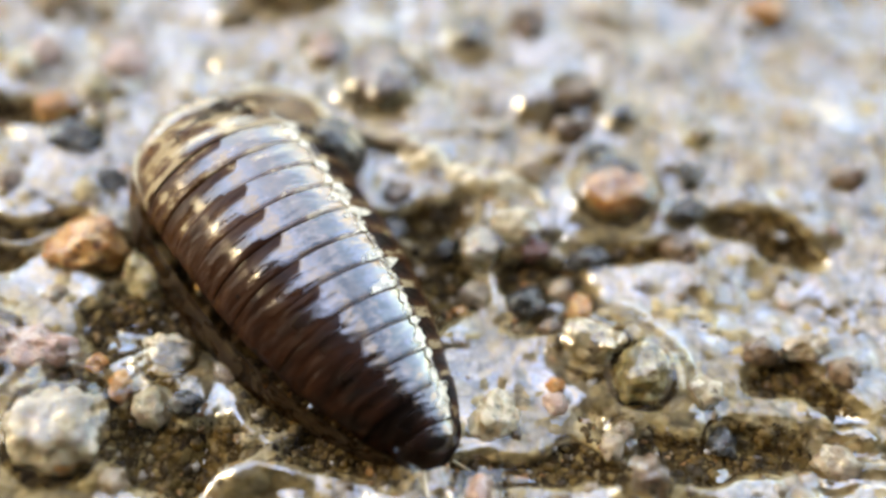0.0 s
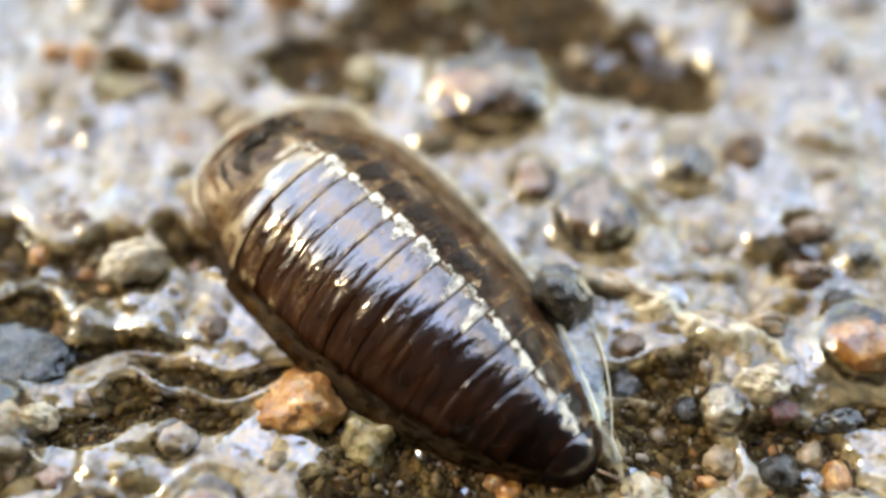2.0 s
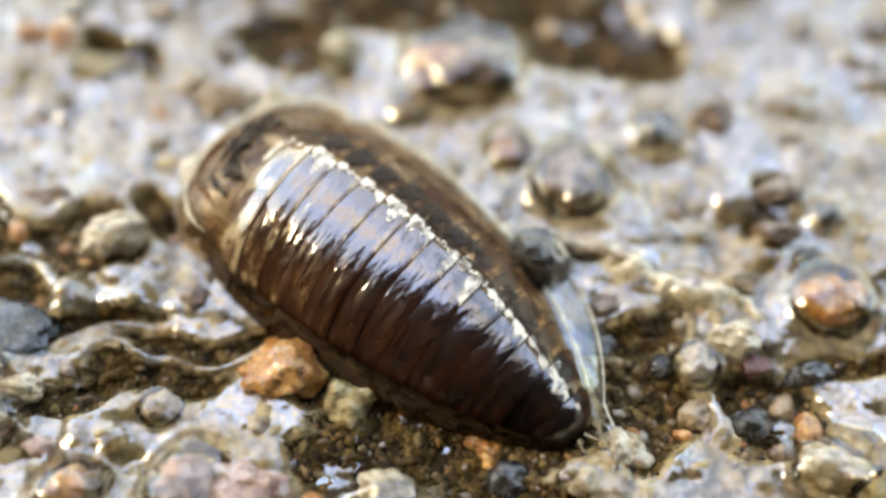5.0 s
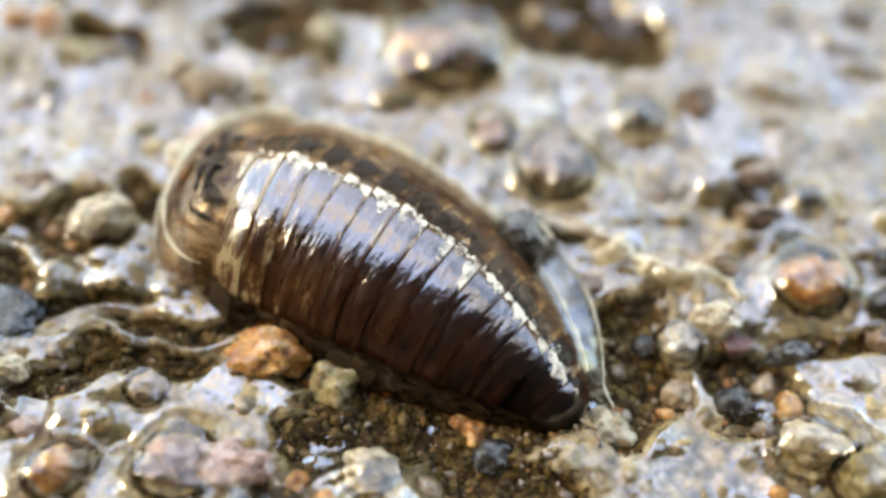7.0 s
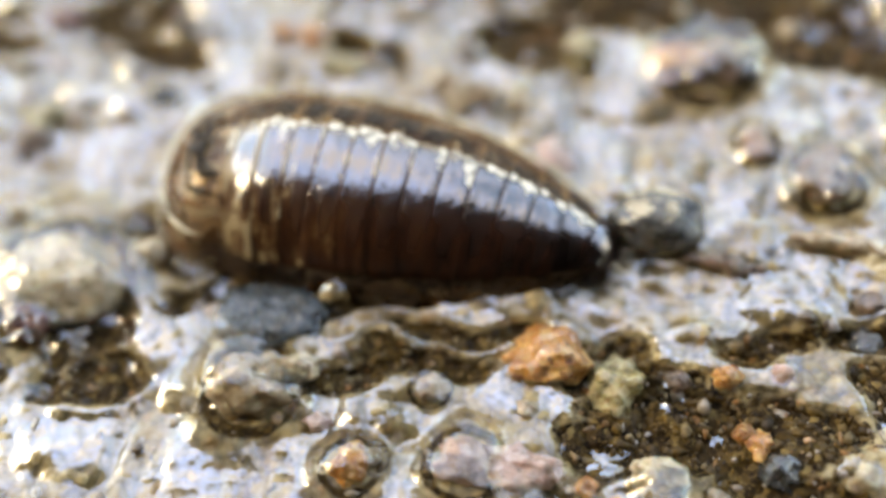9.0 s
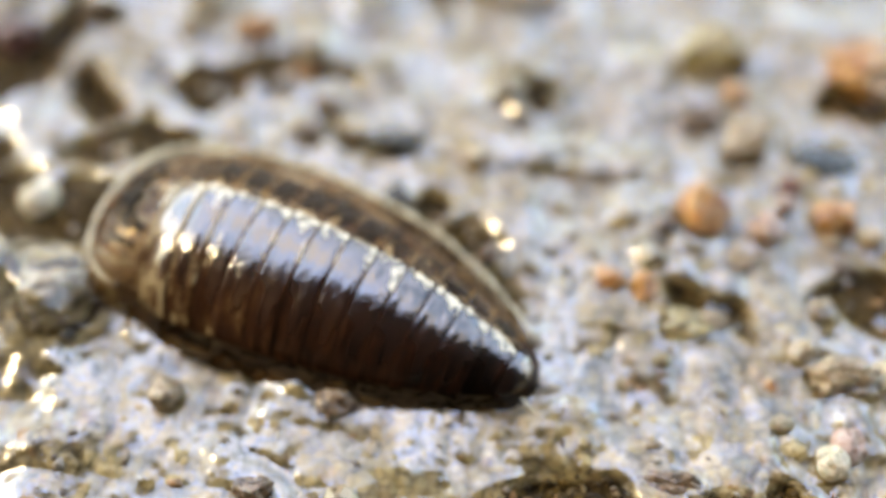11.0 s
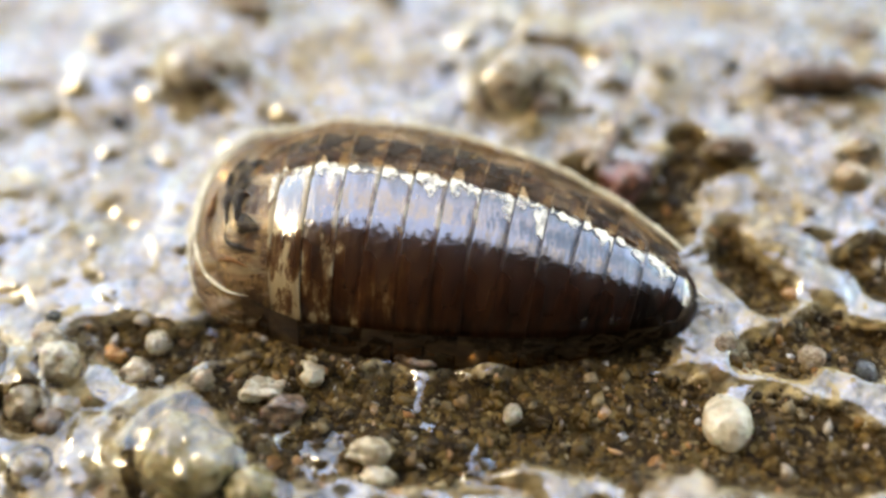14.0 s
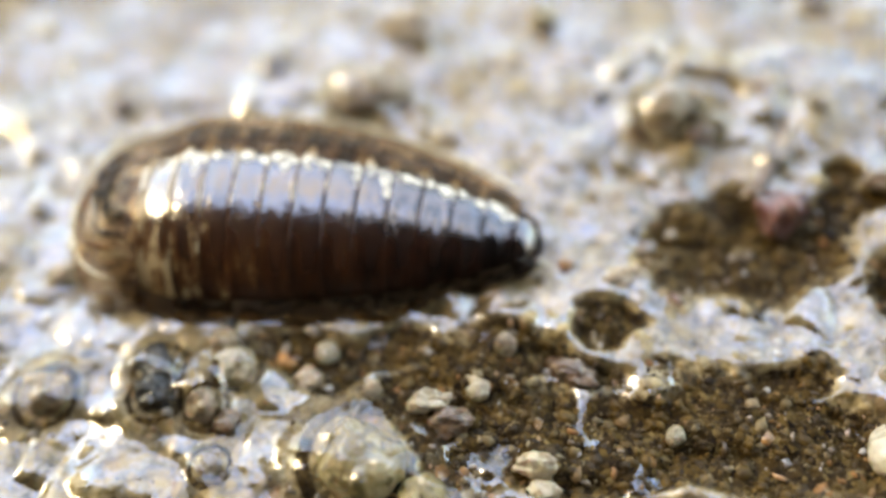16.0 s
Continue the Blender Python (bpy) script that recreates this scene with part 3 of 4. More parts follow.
grain("dark", -3.13, -3.20, 0.41, 0.37, -8, dome=1.35)
grain("pale", -0.84, -2.54, 0.53, 0.47, -12, dome=1.2)
grain("dark", 1.80, -1.91, 0.37, 0.36, 13)
grain("orange", 0.43, -2.12, 0.19, 0.19, 4)
grain("orange", 2.97, -1.85, 0.28, 0.33, -7)
grain("red", 1.96, -0.66, 0.32, 0.25, 6)
grain("brown", 2.33, -2.45, 0.25, 0.23, -7)
grain("dark", -1.11, -0.19, 0.38, 0.46, -8)
grain("brown", -1.07, 0.59, 0.33, 0.28, -3, dome=1.3)
grain("brown", -9.70, 0.35, 0.31, 0.30, 2)
grain("pale", 3.15, -2.80, 0.61, 0.46, -5, dome=1.2)
grain("pale", -12.85, -1.85, 0.45, 0.29, 3)
grain("brown", 2.92, 3.52, 0.52, 0.27, 12)
grain("pale", 0.75, -0.71, 0.41, 0.37, 14, dome=1.2)
grain("tan", 0.72, -1.67, 0.34, 0.33, 11)
grain("pale", -1.63, -3.24, 0.33, 0.34, 12, dome=1.2)
grain("pale", -5.46, -3.52, 0.48, 0.34, -3, dome=1.2)
grain("tan", -8.06, -2.32, 0.22, 0.20, -14)
grain("dark", 3.42, 1.82, 0.31, 0.26, 8)
grain("tan", 1.78, 1.26, 0.55, 0.26, 1)
grain("olive", 4.14, -3.43, 0.55, 0.61, 1, dome=1.15)
grain("tan", 7.64, -2.57, 0.48, 0.28, 13)
grain("dark", 5.42, 1.42, 0.31, 0.29, 11)
grain("dark", 5.29, 0.46, 0.40, 0.34, 13)
grain("orange", 2.39, -3.78, 0.21, 0.19, -15)
grain("pink", 2.39, -4.18, 0.26, 0.24, -10)
grain("pink", 0.77, 1.03, 0.26, 0.24, 13, dome=1.5)
grain("dark", -7.56, 0.56, 0.38, 0.33, -12, dome=1.5)
grain("orange", -9.32, 2.37, 0.46, 0.41, -13)
grain("olive", -8.34, 2.93, 0.40, 0.42, -6)
grain("pink", -7.82, 3.73, 0.47, 0.56, 8)
grain("pale", -7.28, -5.19, 0.93, 0.86, -15, dome=1.2)
grain("dark", -4.86, -4.64, 0.31, 0.29, 5)
grain("pale", -5.52, -4.68, 0.39, 0.41, 0, dome=1.25)
grain("orange", -6.26, -4.32, 0.24, 0.35, 9)
grain("pink", -8.12, -3.60, 0.80, 0.48, -9)
grain("tan", -6.02, -6.19, 0.29, 0.28, -2)
grain("orange", 7.68, 6.42, 0.58, 0.34, -4)
grain("brown", 9.15, 1.65, 0.40, 0.31, -5)
grain("brown", 5.16, -0.51, 0.44, 0.33, -15)
grain("tan", 2.58, -1.43, 0.27, 0.32, -1)
grain("dark", 3.07, -0.72, 0.50, 0.26, 3)
grain("brown", 4.11, -5.61, 0.38, 0.40, -7, dome=1.25)
grain("pink", 0.94, -5.96, 0.38, 0.34, -4, dome=1.3)
grain("tan", 3.48, -4.98, 0.25, 0.29, -14)
grain("pale", 5.39, -3.71, 0.40, 0.36, 2)
grain("brown", 6.63, -2.78, 0.36, 0.31, -6)
grain("pale", 1.22, -4.55, 0.51, 0.53, 1, dome=1.15)
grain("tan", 7.93, -4.94, 0.45, 0.30, -14)
grain("brown", 8.32, -3.05, 0.35, 0.37, -13)
grain("dark", 5.76, -4.62, 0.34, 0.36, -14, dome=1.2)
grain("orange", -12.73, 9.58, 0.59, 0.73, 16)
grain("pink", -11.34, 9.08, 0.40, 0.42, 2)
grain("orange", -9.56, 9.73, 0.48, 0.50, 8)
grain("orange", -6.65, 10.79, 0.82, 0.58, -1)
grain("tan", -9.63, 9.07, 0.23, 0.22, 4)
grain("tan", -11.90, 8.34, 0.35, 0.37, -6)
grain("orange", -14.87, 7.30, 0.36, 0.35, -0)
grain("olive", -13.15, 6.49, 0.68, 0.43, 4)
grain("tan", -10.08, 7.21, 0.29, 0.29, -6, dome=1.3)
grain("orange", -11.33, 5.15, 0.17, 0.16, -7)
grain("tan", -10.64, 6.02, 0.40, 0.28, 15, dome=1.4)
grain("brown", -13.38, 2.76, 0.65, 0.25, -5)
grain("orange", -10.47, 1.82, 0.35, 0.19, -3)
grain("dark", 0.41, 5.23, 0.32, 0.41, -10, dome=1.4)
grain("brown", 1.71, 5.60, 0.46, 0.48, 9)
grain("tan", -5.53, 5.54, 0.26, 0.25, 2, dome=1.5)
grain("brown", 2.71, 2.37, 0.42, 0.31, -6)
grain("brown", 2.81, 9.97, 0.64, 0.45, -9)
grain("orange", -12.30, 1.18, 0.17, 0.15, -4)
grain("tan", -2.07, 8.49, 0.28, 0.29, 16)
grain("tan", -19.98, 4.53, 0.48, 0.46, 1)
grain("brown", -20.50, 3.70, 0.52, 0.50, 4, sunk=0.25)
grain("dark", -17.61, 5.12, 0.37, 0.46, -2, dome=1.5)
grain("tan", -13.77, -2.36, 0.84, 0.60, -4, dome=1.2)
grain("pale", -18.60, -0.20, 1.40, 1.05, 0, dome=1.15, rough=0.14)
grain("red", -19.0, -1.15, 0.45, 0.50, 9, sunk=0.15)
grain("slate", -13.73, -0.70, 1.25, 0.80, 3, sunk=0.66)
grain("tan", -9.88, 5.56, 0.77, 0.40, 6)
grain("pale", -8.71, 5.63, 0.55, 0.44, 25, dome=1.3)
grain("orange", -14.10, 7.24, 0.39, 0.39, 2)
grain("tan", -12.54, 6.60, 0.33, 0.31, 0)
grain("orange", -3.44, -2.59, 0.26, 0.34, -1, dome=1.2)
grain("pink", -2.96, -1.13, 0.28, 0.27, 16)
grain("orange", -6.82, -3.87, 0.22, 0.20, 9)
grain("olive", -7.26, 7.07, 0.49, 0.52, 11)
grain("tan", -10.06, -2.05, 0.35, 0.28, 22, dome=1.2)
grain("orange", -4.08, -1.32, 0.31, 0.24, 25)
grain("pink", -12.24, -2.96, 0.29, 0.22, 17)
grain("olive", -20.48, 4.33, 0.55, 0.61, 4, dome=1.25)
grain("orange", -7.37, 0.88, 0.21, 0.19, 11)
grain("tan", -21.00, 0.35, 0.31, 0.20, 17)
grain("orange", -8.48, 14.56, 1.02, 0.81, -1)
grain("orange", -11.80, 13.41, 0.37, 0.35, 2)
grain("red", -10.60, 10.49, 0.27, 0.28, 9)
grain("olive", -12.26, 14.88, 0.91, 0.65, -7)
grain("brown", -12.63, 12.55, 0.51, 0.37, 9)
grain("tan", -11.60, 11.88, 0.62, 0.57, 18)
grain("slate", -9.64, 11.38, 0.72, 0.44, -4)
grain("white", -10.25, 3.50, 0.36, 0.36, 12, proud=True, sunk=0.25, rough=0.15)
grain("pink", -9.83, 3.95, 0.37, 0.37, 4, proud=True, sunk=0.3)
grain("orange", -13.90, 1.85, 0.24, 0.24, 6, proud=True, sunk=0.25)
grain("pale", -11.66, 1.66, 0.70, 0.50, 18, proud=True, sunk=0.3, rough=0.15)
grain("dark", -8.58, 1.48, 0.59, 0.43, 3, dome=1.25)
grain("tan", -8.75, 9.29, 0.36, 0.30, -5)
grain("pale", -20.09, 1.53, 0.37, 0.26, 1)
grain("brown", -21.86, 1.50, 0.44, 0.26, 10)
grain("tan", -24.23, 3.29, 0.40, 0.35, 9)
grain("pale", -16.79, 0.55, 0.47, 0.37, 14, dome=1.2)
grain("olive", -29.37, 5.46, 0.48, 0.74, 14, dome=1.35, rough=0.14, sides=6)
grain("red", -21.05, 7.82, 0.52, 0.55, 4, dome=1.2)
grain("olive", -23.92, 6.73, 0.67, 0.46, -8, dome=1.25)
grain("olive", -25.10, 5.85, 0.62, 0.54, 3, dome=1.2)
grain("brown", -22.35, 11.75, 0.40, 0.24, -12)
grain("brown", -23.52, 12.47, 0.39, 0.25, 6)
grain("dark", -20.47, 10.61, 0.70, 0.37, 1)
grain("brown", -22.58, 10.77, 0.38, 0.30, -8)
grain("pale", -17.70, 12.94, 0.47, 0.35, 2, dome=1.2)
grain("tan", -26.26, 14.79, 0.30, 0.29, -12, dome=1.4)
grain("dark", -20.03, 8.90, 0.37, 0.38, 16)
grain("pale", -27.22, 5.29, 0.78, 0.47, 10, dome=1.2)
grain("pale", -24.00, 5.19, 0.61, 0.35, -13, dome=1.2)
grain("pale", -22.02, 6.06, 0.51, 0.30, 2, dome=1.2)
grain("tan", -19.52, 6.90, 0.47, 0.37, 4, dome=1.2)
grain("brown", -35.07, 8.33, 0.54, 0.31, -7)
grain("orange", -20.84, 6.24, 0.17, 0.19, 0)
grain("tan", -18.26, 10.44, 0.38, 0.33, 8)
grain("brown", -21.58, 8.89, 0.24, 0.19, 8)
grain("tan", -26.38, 13.96, 0.40, 0.28, -4)
grain("olive", -38.80, 5.45, 0.90, 0.82, -1, dome=1.35, rough=0.14, sides=6)
grain("olive", -37.35, 5.02, 0.50, 0.50, -0, dome=1.3, rough=0.14)
grain("white", -28.72, 8.00, 0.46, 0.54, 13, dome=1.3, rough=0.08, sides=5)
grain("tan", -34.07, 15.27, 0.58, 0.61, 9, dome=1.2)
grain("tan", -41.21, 14.72, 0.97, 0.58, 2)
grain("tan", -29.63, 6.23, 0.71, 0.52, -6, dome=1.2)
grain("orange", -24.63, 13.87, 0.58, 0.34, 16)
grain("brown", -29.05, 14.26, 0.53, 0.28, 5)
grain("orange", -23.30, 12.97, 0.44, 0.30, -1)
grain("brown", -37.21, 6.70, 0.46, 0.30, 13)
grain("pale", -35.44, 6.15, 0.45, 0.26, 6)
grain("tan", -41.62, 14.46, 0.54, 0.51, 18, dome=1.3)
grain("brown", -33.21, 14.73, 0.32, 0.27, 30)
grain("dark", -43.59, 6.47, 0.41, 0.43, 15, dome=1.4)
grain("tan", -42.42, 7.32, 0.36, 0.34, 5)
grain("tan", -31.49, 14.60, 0.25, 0.24, 29, dome=1.4)
grain("dark", -42.03, 12.02, 0.21, 0.19, 10)
grain("tan", -42.27, 5.82, 0.40, 0.36, 18, dome=1.2)
grain("brown", -41.70, 5.58, 0.34, 0.30, 10)
grain("orange", -41.05, 7.27, 0.23, 0.22, 2)
grain("tan", -39.20, 12.37, 0.26, 0.27, 10)
grain("pale", -35.13, 5.74, 0.32, 0.22, 17)
grain("tan", -39.07, 7.03, 0.23, 0.24, 21)
grain("tan", -40.91, 16.93, 0.62, 0.55, 14)
grain("red", -31.18, 13.25, 0.62, 0.59, 34)
grain("pale", -36.88, 7.49, 0.23, 0.23, 15, dome=1.3)
grain("pale", -37.80, 6.99, 0.42, 0.26, 26)
grain("tan", -34.43, 10.62, 0.61, 0.32, 31, dome=1.2)
grain("tan", -45.85, 5.38, 0.50, 0.46, 19, dome=1.4)
grain("dark", -43.44, 5.85, 0.43, 0.45, 19, dome=1.3)
grain("tan", -46.70, 8.15, 0.40, 0.28, 27)
grain("tan", -40.43, 6.91, 0.36, 0.32, 12)
grain("pale", -41.90, 6.78, 0.43, 0.39, 25, dome=1.2)
grain("olive", -37.59, 17.91, 0.44, 0.39, 31)

# the dark pebble that the isopod's tail drags a little way
dragged = grain("dark", -2.55, 1.42, 1.05, 0.72, 10, high=0.72, sunk=0.25, rough=0.12, sides=4)
tagged(dragged, "dark grey rounded pebble dragged by the isopod's water film")


def pebble_cap():
    """Pale silt on the pebble's upper side."""
    a, b = 1.05 * 1.06, 0.72 * 1.06
    h = min(0.72 * math.sqrt(a * b), 0.5 + 0.12 * a)
    cap = stone_mesh(count, 4, 0.12, 4)
    top = max(v.co.z for v in cap.verts)
    bmesh.ops.delete(cap, geom=[v for v in cap.verts if v.co.z < top * (0.74 - 0.25 * v.co.y + 0.30 * noise.noise(v.co * 2.3))], context="VERTS")
    bmesh.ops.scale(cap, vec=(a * 1.02 * MM, b * 1.02 * MM, h * 1.03 * MM), verts=cap.verts)
    part("silt_cap", cap, SILT, dragged, "pale patchy silt on the pebble's top")


pebble_cap()
# seconds, place, height in millimetres, tilt of its long axis, turn
DRAG = [(0, -2.50, 1.50, 0.08, 72, 20), (7.1, -2.42, 1.52, 0.08, 72, 20), (7.5, -3.05, 1.52, 0.12, 66, 20), (7.8, -3.85, 1.66, 0.20, 52, 15), (8.1, -4.40, 1.80, 0.30, 28, 8), (8.5, -5.00, 1.85, 0.36, 4, 0),
        (9.0, -5.46, 2.12, 0.36, 0, -4), (9.5, -5.52, 2.29, 0.36, 0, -4), (16, -5.52, 2.29, 0.36, 0, -4)]

# ---- twigs and stalks lying on the silt ----
def twig(x, y, long, thick, turn, material, label):
    bm = bmesh.new()
    rings, sides = 14, 8
    loops = []
    for i in range(rings):
        s = i / (rings - 1) - 0.5
        r = thick * (0.35 + 0.65 * math.cos(s * 2.6)) * (1 + 0.55 * noise.noise(Vector((i * 0.7, x, y))))
        off = 1.1 * thick * noise.noise(Vector((i * 0.35, y, x)))
        loops.append([bm.verts.new(Vector((s * long, off + r * math.cos(2 * math.pi * k / sides), r * math.sin(2 * math.pi * k / sides))) * MM) for k in range(sides)])
    for p, q in zip(loops, loops[1:]):
        for k in range(sides):
            bm.faces.new((p[k], q[k], q[(k + 1) % sides], p[(k + 1) % sides]))
    bm.faces.new(loops[0])
    bm.faces.new(loops[-1][::-1])
    bmesh.ops.recalc_face_normals(bm, faces=bm.faces)
    ob = part("twig", bm, material)
    z = float(relief(np.array([x]), np.array([y]))[0])
    ob.matrix_basis = pose(x * MM, y * MM, (z + thick * 0.6 + 0.05) * MM, 0, 0, turn)
    return tagged(ob, label, "twig", "plant scraps on the silt")


twig(-31.56, 14.37, 2.43, 0.18, 82, STONE["brown"], "thin brown rotten stalk lying on the silt")
twig(-18.25, 16.38, 3.69, 0.28, -6, STONE["tan"], "long tan plant scrap lying on the silt")
twig(-26.97, 16.55, 2.89, 0.34, 4, STONE["brown"], "dark brown plant scrap in a hollow")
# twig shapes added as strips of the pale ridge, no plant parts
twig(-1.67, 1.79, 2.04, 0.20, -11, STONE["tan"], "tan strip of the pale ridge on wet silt")
twig(-0.94, 1.69, 1.48, 0.10, -30, STONE["tan"], "tan strip of the pale ridge on wet silt")
twig(0.83, 1.21, 2.44, 0.12, -4, STONE["tan"], "tan strip of the pale ridge on wet silt")
twig(-4.02, 1.27, 1.78, 0.18, -8, STONE["brown"], "thin brown scrap on wet silt")
twig(-31.50, 14.63, 2.94, 0.15, 67, STONE["tan"], "thin tan plant stalk lying on wet silt")

# ---- a crumbled pale ridge of silt and scum beside the white shell fragment ----
def ridge_material():
    n = Nodes("cream_silt")
    colour = n.ramp(n.noise(0.35, 6, 0.65, 0.8), (0.30, (0.24, 0.16, 0.07)), (0.46, (0.62, 0.52, 0.31)), (0.66, (0.86, 0.79, 0.60)))
    return n.set(colour=colour, rough=0.35, coat=0.7, coat_rough=0.1, coat_ior=1.6, normal=n.bump(n.noise(0.3, 5), 0.10, 0.9))


CREAM = ridge_material()


def silt_ridge(points, wide, high, label):
    """A low, lumpy bank that follows a bent line over the ground."""
    bm = bmesh.new()
    rows = []
    steps, sides = 60, 14
    for i in range(steps + 1):
        u = i / steps * (len(points) - 1)
        k = min(int(u), len(points) - 2)
        p, q = Vector(points[k]), Vector(points[k + 1])
        mid = p.lerp(q, u - k)
        way = (q - p).normalized()
        over = Vector((-way.y, way.x))
        swell = math.sin(math.pi * min(1, max(0, i / steps))) ** 0.5 * (1 + 0.5 * noise.noise(Vector((i * 0.23, 1.7, 0))))
        row = []
        for j in range(sides + 1):
            c = j / sides * 2 - 1
            at = mid + over * c * wide * swell + Vector((noise.noise(Vector((i * 0.4, j * 0.5, 4))), noise.noise(Vector((i * 0.4, j * 0.5, 9))))) * 0.10
            z = high * swell * (1 - c * c) * (0.75 + 0.7 * noise.noise(Vector((at.x * 2.3, at.y * 2.3, 2)))) - 0.06
            row.append(bm.verts.new(Vector((at.x, at.y, float(relief(at.x, at.y)) + z)) * MM))
        rows.append(row)
    for p, q in zip(rows, rows[1:]):
        for k in range(sides):
            bm.faces.new((p[k], q[k], q[k + 1], p[k + 1]))
    bmesh.ops.recalc_face_normals(bm, faces=bm.faces)
    return tagged(part("silt_ridge", bm, CREAM), label, "silt ridge")


silt_ridge([(-2.2, 2.15), (-1.2, 1.75), (-0.1, 1.15), (0.9, 0.95), (1.9, 0.75), (2.6, 0.25)], 0.42, 0.42, "crumbled cream ridge of wet silt beside a white fragment")
silt_ridge([(-2.6, 5.55), (-1.5, 5.15), (-0.6, 4.3), (0.1, 3.4)], 0.16, 0.22, "thin cream rim of silt along a water film")

# ---- scattered smaller grains ----
rng = np.random.RandomState(5)
KINDS = ["tan", "tan", "pale", "brown", "olive", "orange", "dark", "pink", "pale", "brown"]
seeds = {}
for i in range(170):
    x, y = rng.uniform(-50, 12), rng.uniform(-7, 25)
    r = rng.uniform(0.16, 0.36)
    kind = KINDS[rng.randint(len(KINDS))]
    key = (kind, rng.randint(3))
    if key not in seeds:
        bm = stone_mesh(500 + len(seeds), 8, 0.16, 2)
        bmesh.ops.scale(bm, vec=(MM, MM * 0.9, MM * 0.75), verts=bm.verts)
        seeds[key] = part("sand_grain", bm, STONE[kind]).data
        bpy.data.objects.remove([o for o in scene.objects if o.data == seeds[key]][0])
    ob = new("sand_grain", seeds[key])
    z = float(relief(np.array([x]), np.array([y]))[0]) + 0.35 * r
    ob.matrix_basis = pose(x * MM, y * MM, z * MM, rng.uniform(-25, 25), rng.uniform(-25, 25), rng.uniform(0, 360)) @ Matrix.Diagonal((r, r * rng.uniform(0.75, 1), r, 1))
    tagged(ob, WORDS[kind] + " half sunk in wet silt", "sand grain", "scattered small sand grains")
    if rng.rand() < 0.6 and not on_the_way(x, y, 2.6):
        DOMES.append((x, y, r * 1.5, z + 0.35 * r))


def grit(name, amount, small, large, hollows, material, label):
    """Grains too small to count, in one mesh; hollows: only where the mud lies."""
    bm = bmesh.new()
    bmesh.ops.create_icosphere(bm, subdivisions=1, radius=1)
    ball = np.array([v.co for v in bm.verts])
    tri = np.array([[v.index for v in f.verts] for f in bm.faces])
    bm.free()
    x, y = rng.uniform(-50, 12, 9 * amount), rng.uniform(-7, 25, 9 * amount)
    kept = np.nonzero((muddiness(x, y) > 0.25) if hollows else (x < 99))[0][:amount]
    x, y, amount = x[kept], y[kept], len(kept)
    r = small + (large - small) * rng.rand(amount) ** (3.2 if hollows else 2.2)
    z = relief(x, y) - r * (0.4 if hollows else 0.1)
    size = r[:, None] * rng.uniform(0.45, 1.5, (amount, 3)) * [1, 1, 0.8]
    wob = 1 + 0.85 * (rng.rand(amount, len(ball), 1) - 0.5)
    co = (ball[None] * wob * size[:, None] + np.stack([x, y, z], 1)[:, None]) * MM
    faces = (tri[None] + np.arange(amount)[:, None, None] * len(ball)).reshape(-1, 3)
    me = bpy.data.meshes.new(name)
    me.from_pydata(co.reshape(-1, 3), [], faces.tolist())
    for p in me.polygons:
        p.use_smooth = True
    me.materials.append(material)
    return tagged(new(name, me), label, name.replace("_", " "), kind="stuff")


grit("grit", 5000, 0.045, 0.165, False, GRIT, "fine mixed wet grit strewn over silt")
grit("loose_sand", 26000, 0.024, 0.15, True, SAND, "loose brown wet sand lying in the hollows")

# ---- the ground and the thin water on it ----
ground = sheet("ground", spread(-52, 14, 0.08, 40000), spread(-9, 28, 0.08, 40000), relief, GROUND, {"mud": mud_and_rim_shade})
tagged(ground, "wet gritty silt with brown muddy hollows", "ground", kind="structure")
water = sheet("water", np.arange(-52, 14, 0.075), np.arange(-9, 28, 0.075), level, WATER, {"dome": under_dome})
tagged(water, "thin clear water film over silt and grains", "water", kind="structure")

# ---- the crawling isopod ----
LONG, PLATES = 10.2, 13


def half_width(s):
    """Half the body's width at s from 0, the head, to 1, the tail."""
    return 0.16 + 2.12 * min(1.0, (s / 0.24 + 0.02)) ** 0.36 * max(0.0, 1 - max(0, (s - 0.32) / 0.70) ** 2.3) ** 0.82


def height_at(s):
    return 0.22 + 1.82 * min(1.0, s / 0.25 + 0.02) ** 0.42 * max(0.0, 1 - max(0, (s - 0.36) / 0.68) ** 2.1) ** 0.85


def arch(bm, x, w, h, sides=32, low=-0.05, power=2.0):
    """A row of points over the back, from one side to the other."""
    row = []
    for k in range(sides + 1):
        a = math.pi * k / sides
        c, s = math.cos(a), math.sin(a)
        y = w * math.copysign(abs(c) ** (2 / power), c)
        z = low + h * abs(s) ** (2 / power)
        row.append(bm.verts.new(Vector((x, y, z)) * MM))
    return row


def bridge(bm, rows):
    for p, q in zip(rows, rows[1:]):
        for k in range(len(p) - 1):
            bm.faces.new((p[k], p[k + 1], q[k + 1], q[k]))


def close_under(bm, rows):
    bm.faces.new([r[0] for r in rows] + [r[-1] for r in rows][::-1])


body = tagged(new("isopod"), "glossy dark brown segmented isopod wrapped in water film", "isopod")
PIECES = []   # object, arc length from the body's middle, what it belongs to: shell, far or near film


